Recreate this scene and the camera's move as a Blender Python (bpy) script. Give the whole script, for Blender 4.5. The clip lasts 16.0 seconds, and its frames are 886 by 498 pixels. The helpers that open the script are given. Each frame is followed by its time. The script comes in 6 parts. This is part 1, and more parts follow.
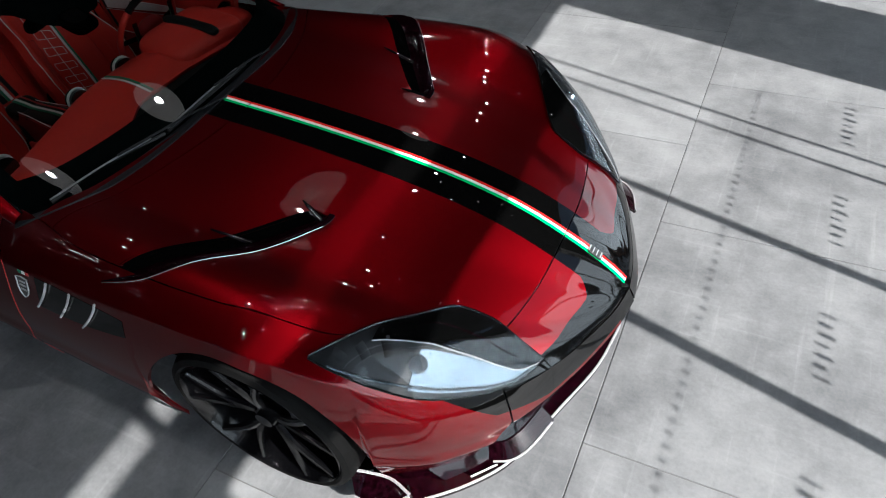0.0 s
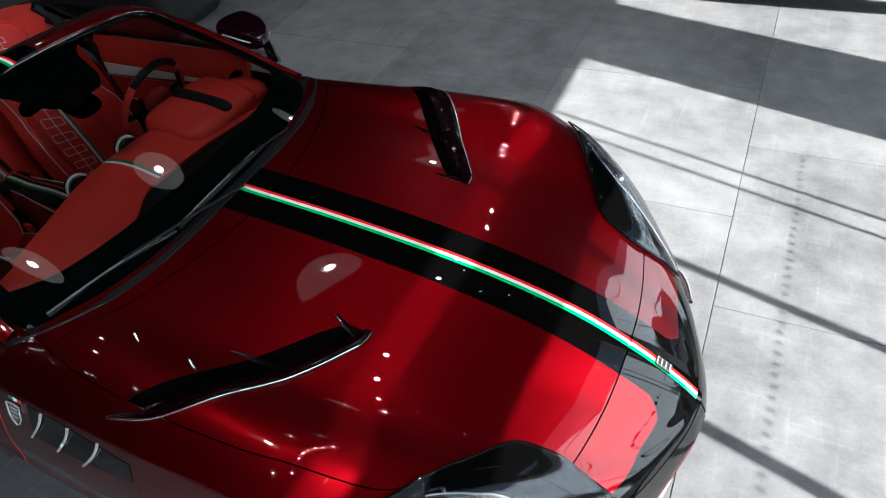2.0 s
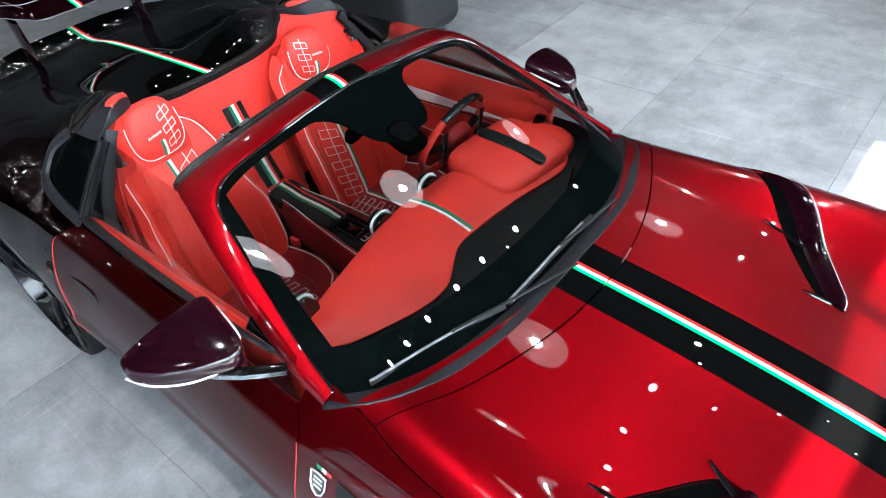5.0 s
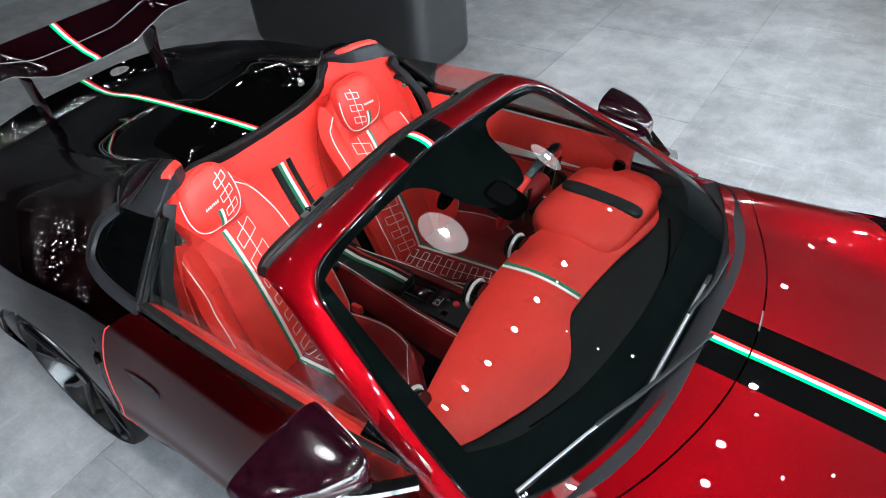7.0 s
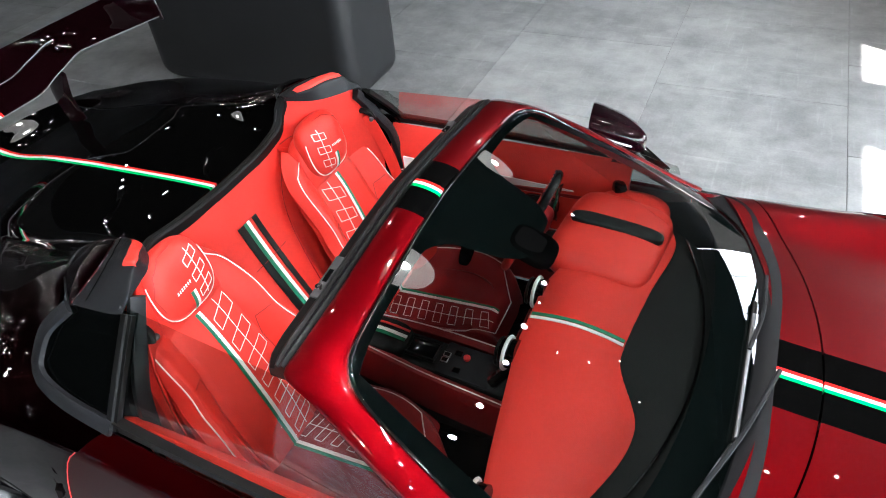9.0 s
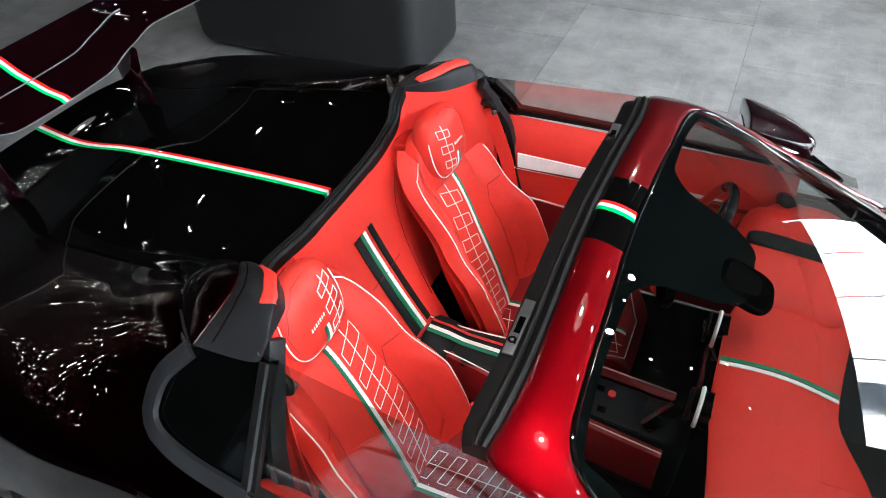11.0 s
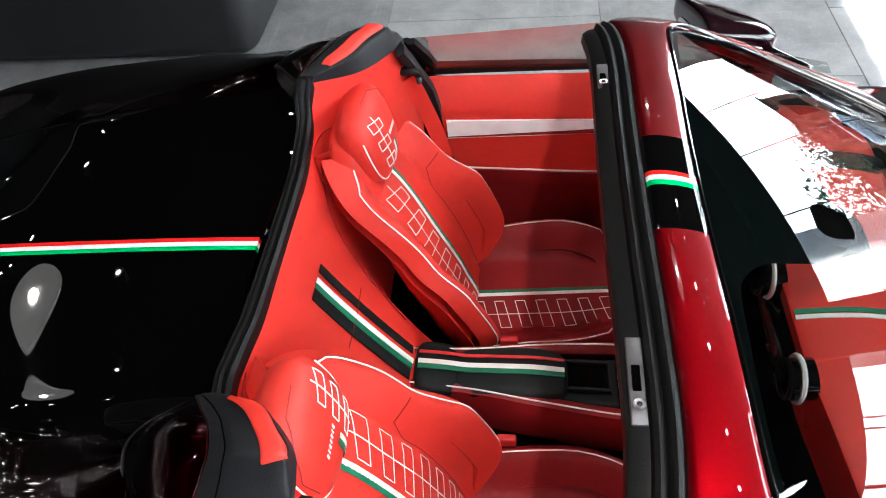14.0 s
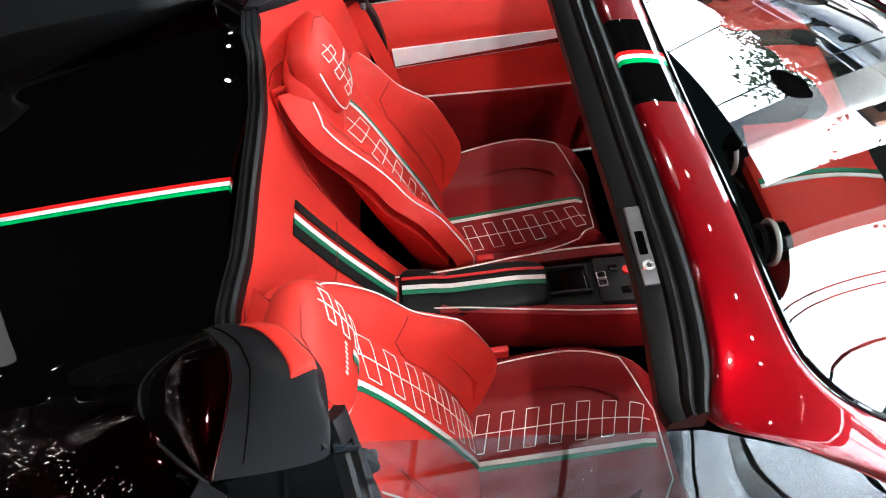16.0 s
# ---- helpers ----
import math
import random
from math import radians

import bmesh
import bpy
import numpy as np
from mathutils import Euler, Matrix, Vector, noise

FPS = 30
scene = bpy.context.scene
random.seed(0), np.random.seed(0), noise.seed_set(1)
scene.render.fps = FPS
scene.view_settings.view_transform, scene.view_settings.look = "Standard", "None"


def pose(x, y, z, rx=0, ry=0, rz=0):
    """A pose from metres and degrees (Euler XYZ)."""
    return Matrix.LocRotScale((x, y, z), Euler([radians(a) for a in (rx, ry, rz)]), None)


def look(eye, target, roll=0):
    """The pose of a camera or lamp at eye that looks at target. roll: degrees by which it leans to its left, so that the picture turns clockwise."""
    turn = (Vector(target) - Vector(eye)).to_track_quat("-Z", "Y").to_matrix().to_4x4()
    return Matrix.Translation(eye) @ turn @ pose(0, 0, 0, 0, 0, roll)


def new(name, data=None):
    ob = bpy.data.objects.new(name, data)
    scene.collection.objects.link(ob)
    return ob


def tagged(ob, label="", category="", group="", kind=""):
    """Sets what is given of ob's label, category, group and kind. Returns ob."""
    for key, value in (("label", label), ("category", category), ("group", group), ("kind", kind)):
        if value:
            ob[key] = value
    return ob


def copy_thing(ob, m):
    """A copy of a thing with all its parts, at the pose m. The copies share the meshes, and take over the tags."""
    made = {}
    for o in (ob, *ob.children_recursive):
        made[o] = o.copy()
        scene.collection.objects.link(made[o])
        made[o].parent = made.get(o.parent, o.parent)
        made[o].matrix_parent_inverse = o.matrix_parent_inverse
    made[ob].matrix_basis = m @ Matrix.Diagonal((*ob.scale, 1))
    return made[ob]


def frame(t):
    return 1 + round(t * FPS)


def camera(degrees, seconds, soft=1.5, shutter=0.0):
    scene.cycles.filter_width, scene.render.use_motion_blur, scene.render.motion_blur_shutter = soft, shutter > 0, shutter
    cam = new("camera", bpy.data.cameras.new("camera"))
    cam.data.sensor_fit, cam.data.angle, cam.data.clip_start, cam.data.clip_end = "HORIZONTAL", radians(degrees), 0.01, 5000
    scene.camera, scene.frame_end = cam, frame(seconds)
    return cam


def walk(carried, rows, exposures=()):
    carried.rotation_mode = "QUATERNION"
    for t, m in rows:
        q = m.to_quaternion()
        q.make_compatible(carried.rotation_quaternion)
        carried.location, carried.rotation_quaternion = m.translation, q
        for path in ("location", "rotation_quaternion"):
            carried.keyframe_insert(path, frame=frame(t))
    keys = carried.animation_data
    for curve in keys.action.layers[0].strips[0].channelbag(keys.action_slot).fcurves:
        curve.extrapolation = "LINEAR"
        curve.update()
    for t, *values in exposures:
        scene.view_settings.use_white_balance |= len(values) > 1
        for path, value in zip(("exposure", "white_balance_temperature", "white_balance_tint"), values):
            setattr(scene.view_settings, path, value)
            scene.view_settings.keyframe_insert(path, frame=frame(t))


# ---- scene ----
cam = camera(67.1, 16.0, soft=1.0)
PATH = [
    (0, (2.413, -1.593, 2.22), (1.676, -0.397, 0.796), -8.8),
    (0.5, (2.346, -1.558, 2.225), (1.614, -0.341, 0.818), -9.8),
    (1, (2.269, -1.448, 2.234), (1.534, -0.211, 0.845), -9.9),
    (1.5, (2.205, -1.352, 2.238), (1.47, -0.104, 0.859), -9.0),
    (2, (2.107, -1.328, 2.246), (1.369, -0.073, 0.875), -8.6),
    (2.5, (1.958, -1.364, 2.27), (1.172, -0.126, 0.91), -9.3),
    (3, (1.822, -1.421, 2.277), (0.976, -0.216, 0.923), -9.1),
    (3.5, (1.688, -1.441, 2.278), (0.788, -0.263, 0.936), -7.7),
    (4, (1.529, -1.384, 2.294), (0.565, -0.246, 0.961), -7.4),
    (4.5, (1.383, -1.328, 2.294), (0.389, -0.208, 0.968), -5.8),
    (5, (1.258, -1.363, 2.298), (0.25, -0.255, 0.972), -5.7),
    (5.2, (1.215, -1.392, 2.304), (0.205, -0.285, 0.978), -7.0),
    (7.3, (0.685, -1.4, 2.323), (-0.226, -0.171, 1.035), -5.5),
    (7.5, (0.644, -1.404, 2.325), (-0.227, -0.144, 1.039), -5.6),
    (8, (0.55, -1.436, 2.311), (-0.256, -0.134, 1.025), -6.5),
    (8.5, (0.446, -1.401, 2.295), (-0.293, -0.068, 1.001), -5.9),
    (9, (0.328, -1.305, 2.294), (-0.39, 0.031, 0.99), -5.9),
    (9.5, (0.192, -1.246, 2.288), (-0.517, 0.089, 0.978), -4.7),
    (10, (0.035, -1.24, 2.276), (-0.683, 0.085, 0.962), -4.0),
    (10.2, (-0.02, -1.244, 2.269), (-0.747, 0.069, 0.947), -4.2),
    (12.3, (-0.461, -1.04, 2.21), (-0.966, 0.244, 0.762), -5.2),
    (12.5, (-0.488, -1.031, 2.21), (-0.959, 0.264, 0.76), -5.6),
    (13, (-0.561, -1.009, 2.181), (-0.96, 0.302, 0.724), -7.0),
    (13.5, (-0.611, -0.956, 2.122), (-0.921, 0.337, 0.628), -7.4),
    (14, (-0.659, -0.865, 2.087), (-0.901, 0.403, 0.559), -7.8),
    (14.5, (-0.672, -0.795, 2.049), (-0.864, 0.451, 0.497), -8.5),
    (15, (-0.697, -0.807, 2.023), (-0.837, 0.42, 0.449), -9.0),
    (15.5, (-0.729, -0.869, 2.019), (-0.825, 0.331, 0.422), -9.8),
    (16, (-0.765, -0.944, 2.034), (-0.819, 0.236, 0.419), -9.2),
]
EXPOSURES = [(0, -0.18, 6150, 10), (1.5, 0.1, 6150, 10), (2.5, 0.68, 6150, 10), (3.5, 1.65, 6050, 10), (4.0, 2.2, 6030, 10), (5.0, 2.75, 6000, 10), (7.5, 2.75, 6200, 10), (10, 2.5, 6400, 10), (16, 2.35, 6400, 10)]

walk(cam, [(t, look(eye, target, roll)) for t, eye, target, roll in PATH], EXPOSURES)

# ---- world, sun, lamps ----
SUN = Vector((0.70, -0.20, 0.68)).normalized()
world = bpy.data.worlds.new("sky")
scene.world = world
world.use_nodes = True
wn = world.node_tree
sky = wn.nodes.new("ShaderNodeTexSky")
sky.sky_type = "NISHITA"
sky.sun_disc = False
sky.sun_elevation = math.asin(SUN.z)
sky.sun_rotation = math.atan2(SUN.x, SUN.y)
wn.links.new(sky.outputs[0], wn.nodes["Background"].inputs[0])
wn.nodes["Background"].inputs[1].default_value = 0.15
sun = new("sun", bpy.data.lights.new("sun", "SUN"))
sun.data.energy, sun.data.angle, sun.data.color = 11.0, radians(0.5), (1.0, 0.95, 0.88)
sun.matrix_world = look(SUN * 20, (0, 0, 0))

CEIL = 3.9


# ---- materials ----
def nodes_of(name):
    m = bpy.data.materials.new(name)
    m.use_nodes = True
    return m, m.node_tree, m.node_tree.nodes["Principled BSDF"]


def rgb(c):
    return (*c, 1.0)


def mat(name, color, rough=0.5, metal=0.0, coat=0.0, var=0.12, scale=8.0, bump=0.0, bump_scale=60.0, spec=0.5, rough_var=0.1):
    """A surface with cloudy and fine variation of colour and gloss, and fine relief."""
    m, t, p = nodes_of(name)
    coord = t.nodes.new("ShaderNodeTexCoord")
    n1, n2 = t.nodes.new("ShaderNodeTexNoise"), t.nodes.new("ShaderNodeTexNoise")
    n1.inputs["Scale"].default_value, n2.inputs["Scale"].default_value = scale, scale * 14
    n1.inputs["Detail"].default_value, n2.inputs["Detail"].default_value = 4, 3
    mixn = t.nodes.new("ShaderNodeMath")
    mixn.operation = "MULTIPLY_ADD"
    mixn.inputs[1].default_value = 0.35
    ramp = t.nodes.new("ShaderNodeMapRange")
    ramp.inputs["From Min"].default_value, ramp.inputs["From Max"].default_value = 0.45, 0.9
    ramp.inputs["To Min"].default_value, ramp.inputs["To Max"].default_value = 1 - var, 1 + var
    hsv = t.nodes.new("ShaderNodeHueSaturation")
    hsv.inputs["Color"].default_value = rgb(color)
    for n in (n1, n2):
        t.links.new(coord.outputs["Object"], n.inputs["Vector"])
    t.links.new(n2.outputs[0], mixn.inputs[0])
    t.links.new(n1.outputs[0], mixn.inputs[2])
    t.links.new(mixn.outputs[0], ramp.inputs[0])
    t.links.new(ramp.outputs[0], hsv.inputs["Value"])
    t.links.new(hsv.outputs[0], p.inputs["Base Color"])
    rr = t.nodes.new("ShaderNodeMapRange")
    rr.inputs["From Min"].default_value, rr.inputs["From Max"].default_value = 0.3, 0.7
    rr.inputs["To Min"].default_value, rr.inputs["To Max"].default_value = rough * (1 - rough_var), min(1, rough * (1 + rough_var))
    t.links.new(n1.outputs[0], rr.inputs[0])
    t.links.new(rr.outputs[0], p.inputs["Roughness"])
    p.inputs["Metallic"].default_value = metal
    p.inputs["Specular IOR Level"].default_value = spec
    if coat:
        p.inputs["Coat Weight"].default_value, p.inputs["Coat Roughness"].default_value = coat, 0.02
    if bump:
        nb, b = t.nodes.new("ShaderNodeTexNoise"), t.nodes.new("ShaderNodeBump")
        nb.inputs["Scale"].default_value, nb.inputs["Detail"].default_value = bump_scale, 3
        b.inputs["Strength"].default_value, b.inputs["Distance"].default_value = bump, 0.002
        t.links.new(coord.outputs["Object"], nb.inputs["Vector"])
        t.links.new(nb.outputs[0], b.inputs["Height"])
        t.links.new(b.outputs[0], p.inputs["Normal"])
    return m


def glow(name, color, power):
    m, t, p = nodes_of(name)
    p.inputs["Base Color"].default_value = rgb(color)
    p.inputs["Emission Color"].default_value, p.inputs["Emission Strength"].default_value = rgb(color), power
    return m


def glass(name, tint=(1, 1, 1), rough=0.0, f0=0.10, power=4.0):
    """Thin pane: mirror by Fresnel over clear, tinted transmission."""
    m, t, p = nodes_of(name)
    t.nodes.remove(p)
    out = t.nodes["Material Output"]
    tr, gl = t.nodes.new("ShaderNodeBsdfTransparent"), t.nodes.new("ShaderNodeBsdfGlossy")
    lw, mx = t.nodes.new("ShaderNodeLayerWeight"), t.nodes.new("ShaderNodeMixShader")
    lw.inputs["Blend"].default_value = 0.5
    fr = math_node(t, "ADD", math_node(t, "MULTIPLY", math_node(t, "POWER", lw.outputs["Facing"], power), 1 - f0), f0)
    tr.inputs[0].default_value, gl.inputs[0].default_value = rgb(tint), (1, 1, 1, 1)
    gl.inputs["Roughness"].default_value = rough
    t.links.new(fr, mx.inputs[0])
    t.links.new(tr.outputs[0], mx.inputs[1])
    t.links.new(gl.outputs[0], mx.inputs[2])
    t.links.new(mx.outputs[0], out.inputs["Surface"])
    return m


RED, WHITE, GREEN, BLACK = (0.70, 0.015, 0.015), (0.85, 0.85, 0.83), (0.0, 0.42, 0.11), (0.0015, 0.0015, 0.0015)


def math_node(t, op, a, b=None, clamp=False):
    n = t.nodes.new("ShaderNodeMath")
    n.operation, n.use_clamp = op, clamp
    for i, v in enumerate((a, b)):
        if v is None:
            continue
        if isinstance(v, (int, float)):
            n.inputs[i].default_value = v
        else:
            t.links.new(v, n.inputs[i])
    return n.outputs[0]


def paint(name, base, band=0.115, tri=True, nose=False, rear_shade=False, metal=0.93, rough=0.40, coat=1.0):
    """Clear-coated metallic paint with a black centre band and a red, white and green line along the car's middle."""
    m = mat(name, base, rough, metal, coat, 0.06, 3.0)
    t = m.node_tree
    p = t.nodes["Principled BSDF"]
    p.inputs["Coat Roughness"].default_value = 0.012
    p.inputs["Specular IOR Level"].default_value = 0.0
    coord = t.nodes.new("ShaderNodeTexCoord")
    sep = t.nodes.new("ShaderNodeSeparateXYZ")
    t.links.new(coord.outputs["Object"], sep.inputs[0])
    X, Y = sep.outputs[0], sep.outputs[1]
    ay = math_node(t, "ABSOLUTE", Y)
    col = p.inputs["Base Color"].links[0].from_socket

    def over(mask, color):
        nonlocal col
        mx = t.nodes.new("ShaderNodeMix")
        mx.data_type = "RGBA"
        t.links.new(mask, mx.inputs[0])
        t.links.new(col, mx.inputs[6])
        mx.inputs[7].default_value = rgb(color)
        col = mx.outputs[2]

    # shade towards the rear put into the colour, from bonnet to doors
    if rear_shade:
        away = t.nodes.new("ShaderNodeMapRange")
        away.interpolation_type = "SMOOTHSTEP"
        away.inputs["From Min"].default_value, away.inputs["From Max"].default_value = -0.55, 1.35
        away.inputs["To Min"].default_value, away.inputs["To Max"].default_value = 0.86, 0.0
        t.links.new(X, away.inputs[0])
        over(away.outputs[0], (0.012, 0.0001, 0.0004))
    dark = None
    if band:
        dark = math_node(t, "LESS_THAN", ay, band)
    if nose:
        # red patches with a rounded front corner, black in front of them and in a band under the headlights
        Z = sep.outputs[2]
        past = lambda v, c, k: math_node(t, "MULTIPLY", math_node(t, "MAXIMUM", math_node(t, "SUBTRACT", c, v), 0.0), k)
        corner = math_node(t, "MULTIPLY", math_node(t, "POWER", math_node(t, "MAXIMUM", math_node(t, "SUBTRACT", 0.17, ay), 0.0), 2.0), 12.0)
        outward = math_node(t, "MULTIPLY", math_node(t, "MAXIMUM", math_node(t, "SUBTRACT", ay, 0.17), 0.0), 0.20)
        front = math_node(t, "GREATER_THAN", X, math_node(t, "SUBTRACT", math_node(t, "SUBTRACT", 2.06, corner), outward))
        band_low = math_node(t, "ADD", math_node(t, "ADD", 0.337, past(X, 2.04, 0.5)), past(X, 1.93, 0.55))
        above = math_node(t, "GREATER_THAN", Z, band_low)
        under_lamp = math_node(t, "MULTIPLY", math_node(t, "LESS_THAN", Z, math_node(t, "ADD", 0.462, past(X, 1.934, 0.62))), math_node(t, "GREATER_THAN", X, 1.76))
        front = math_node(t, "MULTIPLY", math_node(t, "MAXIMUM", front, under_lamp), above)
        dark = math_node(t, "MAXIMUM", dark, front) if dark is not None else front
    if dark is not None:
        over(dark, BLACK)
        met = math_node(t, "MULTIPLY", math_node(t, "SUBTRACT", 1.0, dark), metal)
        t.links.new(met, p.inputs["Metallic"])
        t.links.new(math_node(t, "ADD", math_node(t, "MULTIPLY", math_node(t, "SUBTRACT", 1.0, dark), rough - 0.06), 0.06), p.inputs["Roughness"])
    if tri:
        for lo, hi, c in ((0.006, 0.017, RED), (-0.006, 0.006, WHITE), (-0.018, -0.006, GREEN)):
            inside = math_node(t, "MULTIPLY", math_node(t, "GREATER_THAN", Y, lo), math_node(t, "LESS_THAN", Y, hi))
            if nose:
                inside = math_node(t, "MULTIPLY", inside, math_node(t, "LESS_THAN", X, 2.152))
            over(inside, c)
    t.links.new(col, p.inputs["Base Color"])
    return m


M = {}
CANDY = (0.17, 0.0009, 0.0034)
M["red"] = paint("red_candy_paint", CANDY, band=0, tri=False, rear_shade=True, coat=0.55)
M["hood"] = paint("red_paint_with_stripe", CANDY, rear_shade=True)
M["screen_frame"] = paint("frame_paint_with_stripe", CANDY, rough=0.45)
M["nose"] = paint("nose_paint", CANDY, nose=True)
M["front_wing"] = paint("wing_paint_with_black_band", CANDY, band=0, tri=False, nose=True, rear_shade=True)
# rear panels: the red with the hall's shade put into the base colour
M["dark"] = paint("shaded_red_paint", (0.005, 0.0001, 0.0003), band=0, tri=False, metal=0.97, rough=0.2, coat=0.55)
M["deck"] = paint("black_deck_paint", (0.001, 0.001, 0.001), band=0, metal=0.0, rough=0.06)
M["wing"] = paint("wing_paint", (0.004, 0.0006, 0.0012), band=0, metal=0.0, rough=0.12)
M["gloss"] = mat("gloss_black", (0.002, 0.002, 0.002), 0.07, 0, 0.3)
M["matte"] = mat("black_plastic", (0.006, 0.0065, 0.008), 0.5, 0, 0, 0.15, 12, 0.3, 400, spec=0.2)
M["rubber"] = mat("rubber_seal", (0.003, 0.003, 0.003), 0.45, 0, 0, 0.15, 20, 0.2, 300, spec=0.22)
M["frit"] = mat("black_glass_border", (0.003, 0.005, 0.005), 0.6, 0, spec=0.0)
M["leather"] = mat("red_leather", (0.66, 0.034, 0.024), 0.45, 0, 0, 0.10, 5, 0.25, 900, spec=0.3)
# red leather with shade put into the colour; also for seams and trim
M["leather_dark"] = mat("shaded_and_trim_leather", (0.22, 0.008, 0.010), 0.5, 0, 0, 0.12, 5, 0.25, 900, spec=0.3)
M["black_leather"] = mat("black_leather", (0.006, 0.008, 0.008), 0.5, 0, 0, 0.12, 6, 0.3, 800, spec=0.2)
M["grey_leather"] = mat("charcoal_leather", (0.0075, 0.008, 0.0095), 0.5, 0, 0, 0.12, 6, 0.3, 800, spec=0.25)
M["white"] = mat("white_piping", (0.80, 0.79, 0.77), 0.5, 0, 0, 0.05, 20)
M["green"] = mat("green_strip", (0.0, 0.16, 0.075), 0.5, 0, 0, 0.05, 20)
M["stripe_red"] = mat("red_strip", (0.55, 0.02, 0.02), 0.5, 0, 0, 0.05, 20)
M["chrome"] = mat("polished_metal", (0.78, 0.78, 0.78), 0.12, 1.0)
M["alu"] = mat("brushed_aluminium", (0.62, 0.62, 0.63), 0.35, 1.0, 0, 0.1, 20)
M["blade_metal"] = mat("satin_silver", (0.82, 0.82, 0.82), 0.4, 0.0, 0, 0.06, 20)
M["silver"] = mat("silver_pinstripe", (0.75, 0.75, 0.76), 0.25, 0.6)
M["blade"] = mat("wiper_grey", (0.16, 0.165, 0.17), 0.35, 0.4)
M["rim"] = mat("gloss_black_rim", (0.002, 0.002, 0.0025), 0.2, 0.0, 0.15, spec=0.25)
M["iron"] = mat("brake_iron", (0.03, 0.03, 0.032), 0.45, 0.6)
M["latch"] = mat("latch_steel", (0.09, 0.09, 0.095), 0.35, 0.5)
M["tyre"] = mat("tyre_rubber", (0.0035, 0.0035, 0.0035), 0.75, 0, 0, 0.2, 14, 0.5, 160, spec=0.12)
# near-black without gloss: shade of hollows as a colour, also black fittings
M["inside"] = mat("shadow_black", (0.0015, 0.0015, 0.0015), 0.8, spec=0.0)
M["screen"] = glass("windscreen_glass", (0.40, 0.45, 0.44))
M["side_glass"] = glass("side_glass", (0.56, 0.61, 0.58), f0=0.08, power=4.5)
M["smoked"] = mat("smoked_glass", (0.0008, 0.001, 0.001), 0.05, 0, 0, spec=0.08)
M["lamp_glass"] = glass("headlight_glass", (0.78, 0.82, 0.84), f0=0.02, power=6.5)
M["lamp_body"] = mat("headlight_housing", (0.012, 0.0125, 0.014), 0.35, 0.0)
M["lens"] = mat("headlight_chrome", (0.30, 0.34, 0.38), 0.12, 0.85)
M["carbon"] = mat("forged_carbon", (0.006, 0.0006, 0.002), 0.15, 0.0, 0.8, 0.9, 60, spec=0.1)
M["bark"] = mat("bark", (0.12, 0.09, 0.06), 0.9)
M["leaf"] = mat("green_leaves", (0.07, 0.11, 0.04), 0.6, var=0.4, scale=1.0)
M["leaf_red"] = mat("russet_leaves", (0.22, 0.07, 0.03), 0.6, var=0.4, scale=1.0)
M["terracotta"] = mat("terracotta_render", (0.35, 0.14, 0.08), 0.8)
M["white_wall"] = mat("white_render", (0.75, 0.75, 0.73), 0.8)
M["white_paint"] = mat("white_car_paint", (0.8, 0.8, 0.8), 0.3, 0, 0.8)
M["hazy_sky"] = glow("hazy_sky", (0.90, 0.96, 1.0), 4.4)
M["grey_wall"] = mat("grey_render", (0.38, 0.38, 0.38), 0.8)
M["dull_pane"] = mat("dull_glazing", (0.16, 0.17, 0.18), 0.5)
M["hazy_south"] = glow("hazy_south_sky", (0.92, 0.96, 1.0), 0.35)
M["asphalt"] = mat("dark_asphalt", (0.05, 0.05, 0.052), 0.9)
M["paving"] = mat("pale_paving", (0.42, 0.41, 0.40), 0.9)
M["wall"] = mat("dark_wall", (0.008, 0.008, 0.0085), 0.8, 0, 0, 0.05, 2, 0.1, 60)
M["ceiling"] = mat("dark_ceiling", (0.005, 0.005, 0.005), 0.9, 0, 0, 0.1, 2, spec=0.1)
M["partition"] = mat("charcoal_panel", (0.007, 0.0073, 0.0082), 0.5, 0, 0, 0.15, 3, 0.1, 80)
M["frame"] = mat("facade_frame", (0.05, 0.052, 0.055), 0.4, 0.4)
M["pane"] = glass("facade_glass", (0.93, 0.95, 0.95))
M["spot"] = glow("lamp_glow", (1.0, 0.97, 0.92), 25.0)
M["halo"] = glow("lamp_plate", (1.0, 0.98, 0.95), 0.22)
M["badge"] = mat("badge_black", (0.015, 0.015, 0.015), 0.3, 0, 0.8)

# concrete-look floor tiles: each tile its own tone, clouds, scuffs
m, t, p = nodes_of("concrete_tile")
coord = t.nodes.new("ShaderNodeTexCoord")
info = t.nodes.new("ShaderNodeObjectInfo")
geo = t.nodes.new("ShaderNodeNewGeometry")
vals = []
for sc, det, ro in ((1.1, 6, 0.6), (5.0, 8, 0.65), (70.0, 4, 0.6)):
    n = t.nodes.new("ShaderNodeTexNoise")
    n.inputs["Scale"].default_value, n.inputs["Detail"].default_value, n.inputs["Roughness"].default_value = sc, det, ro
    t.links.new(geo.outputs["Position"], n.inputs["Vector"])
    vals.append(n.outputs[0])
s = math_node(t, "ADD", math_node(t, "MULTIPLY", vals[0], 0.50), math_node(t, "ADD", math_node(t, "MULTIPLY", vals[1], 0.48), math_node(t, "MULTIPLY", vals[2], 0.14)))
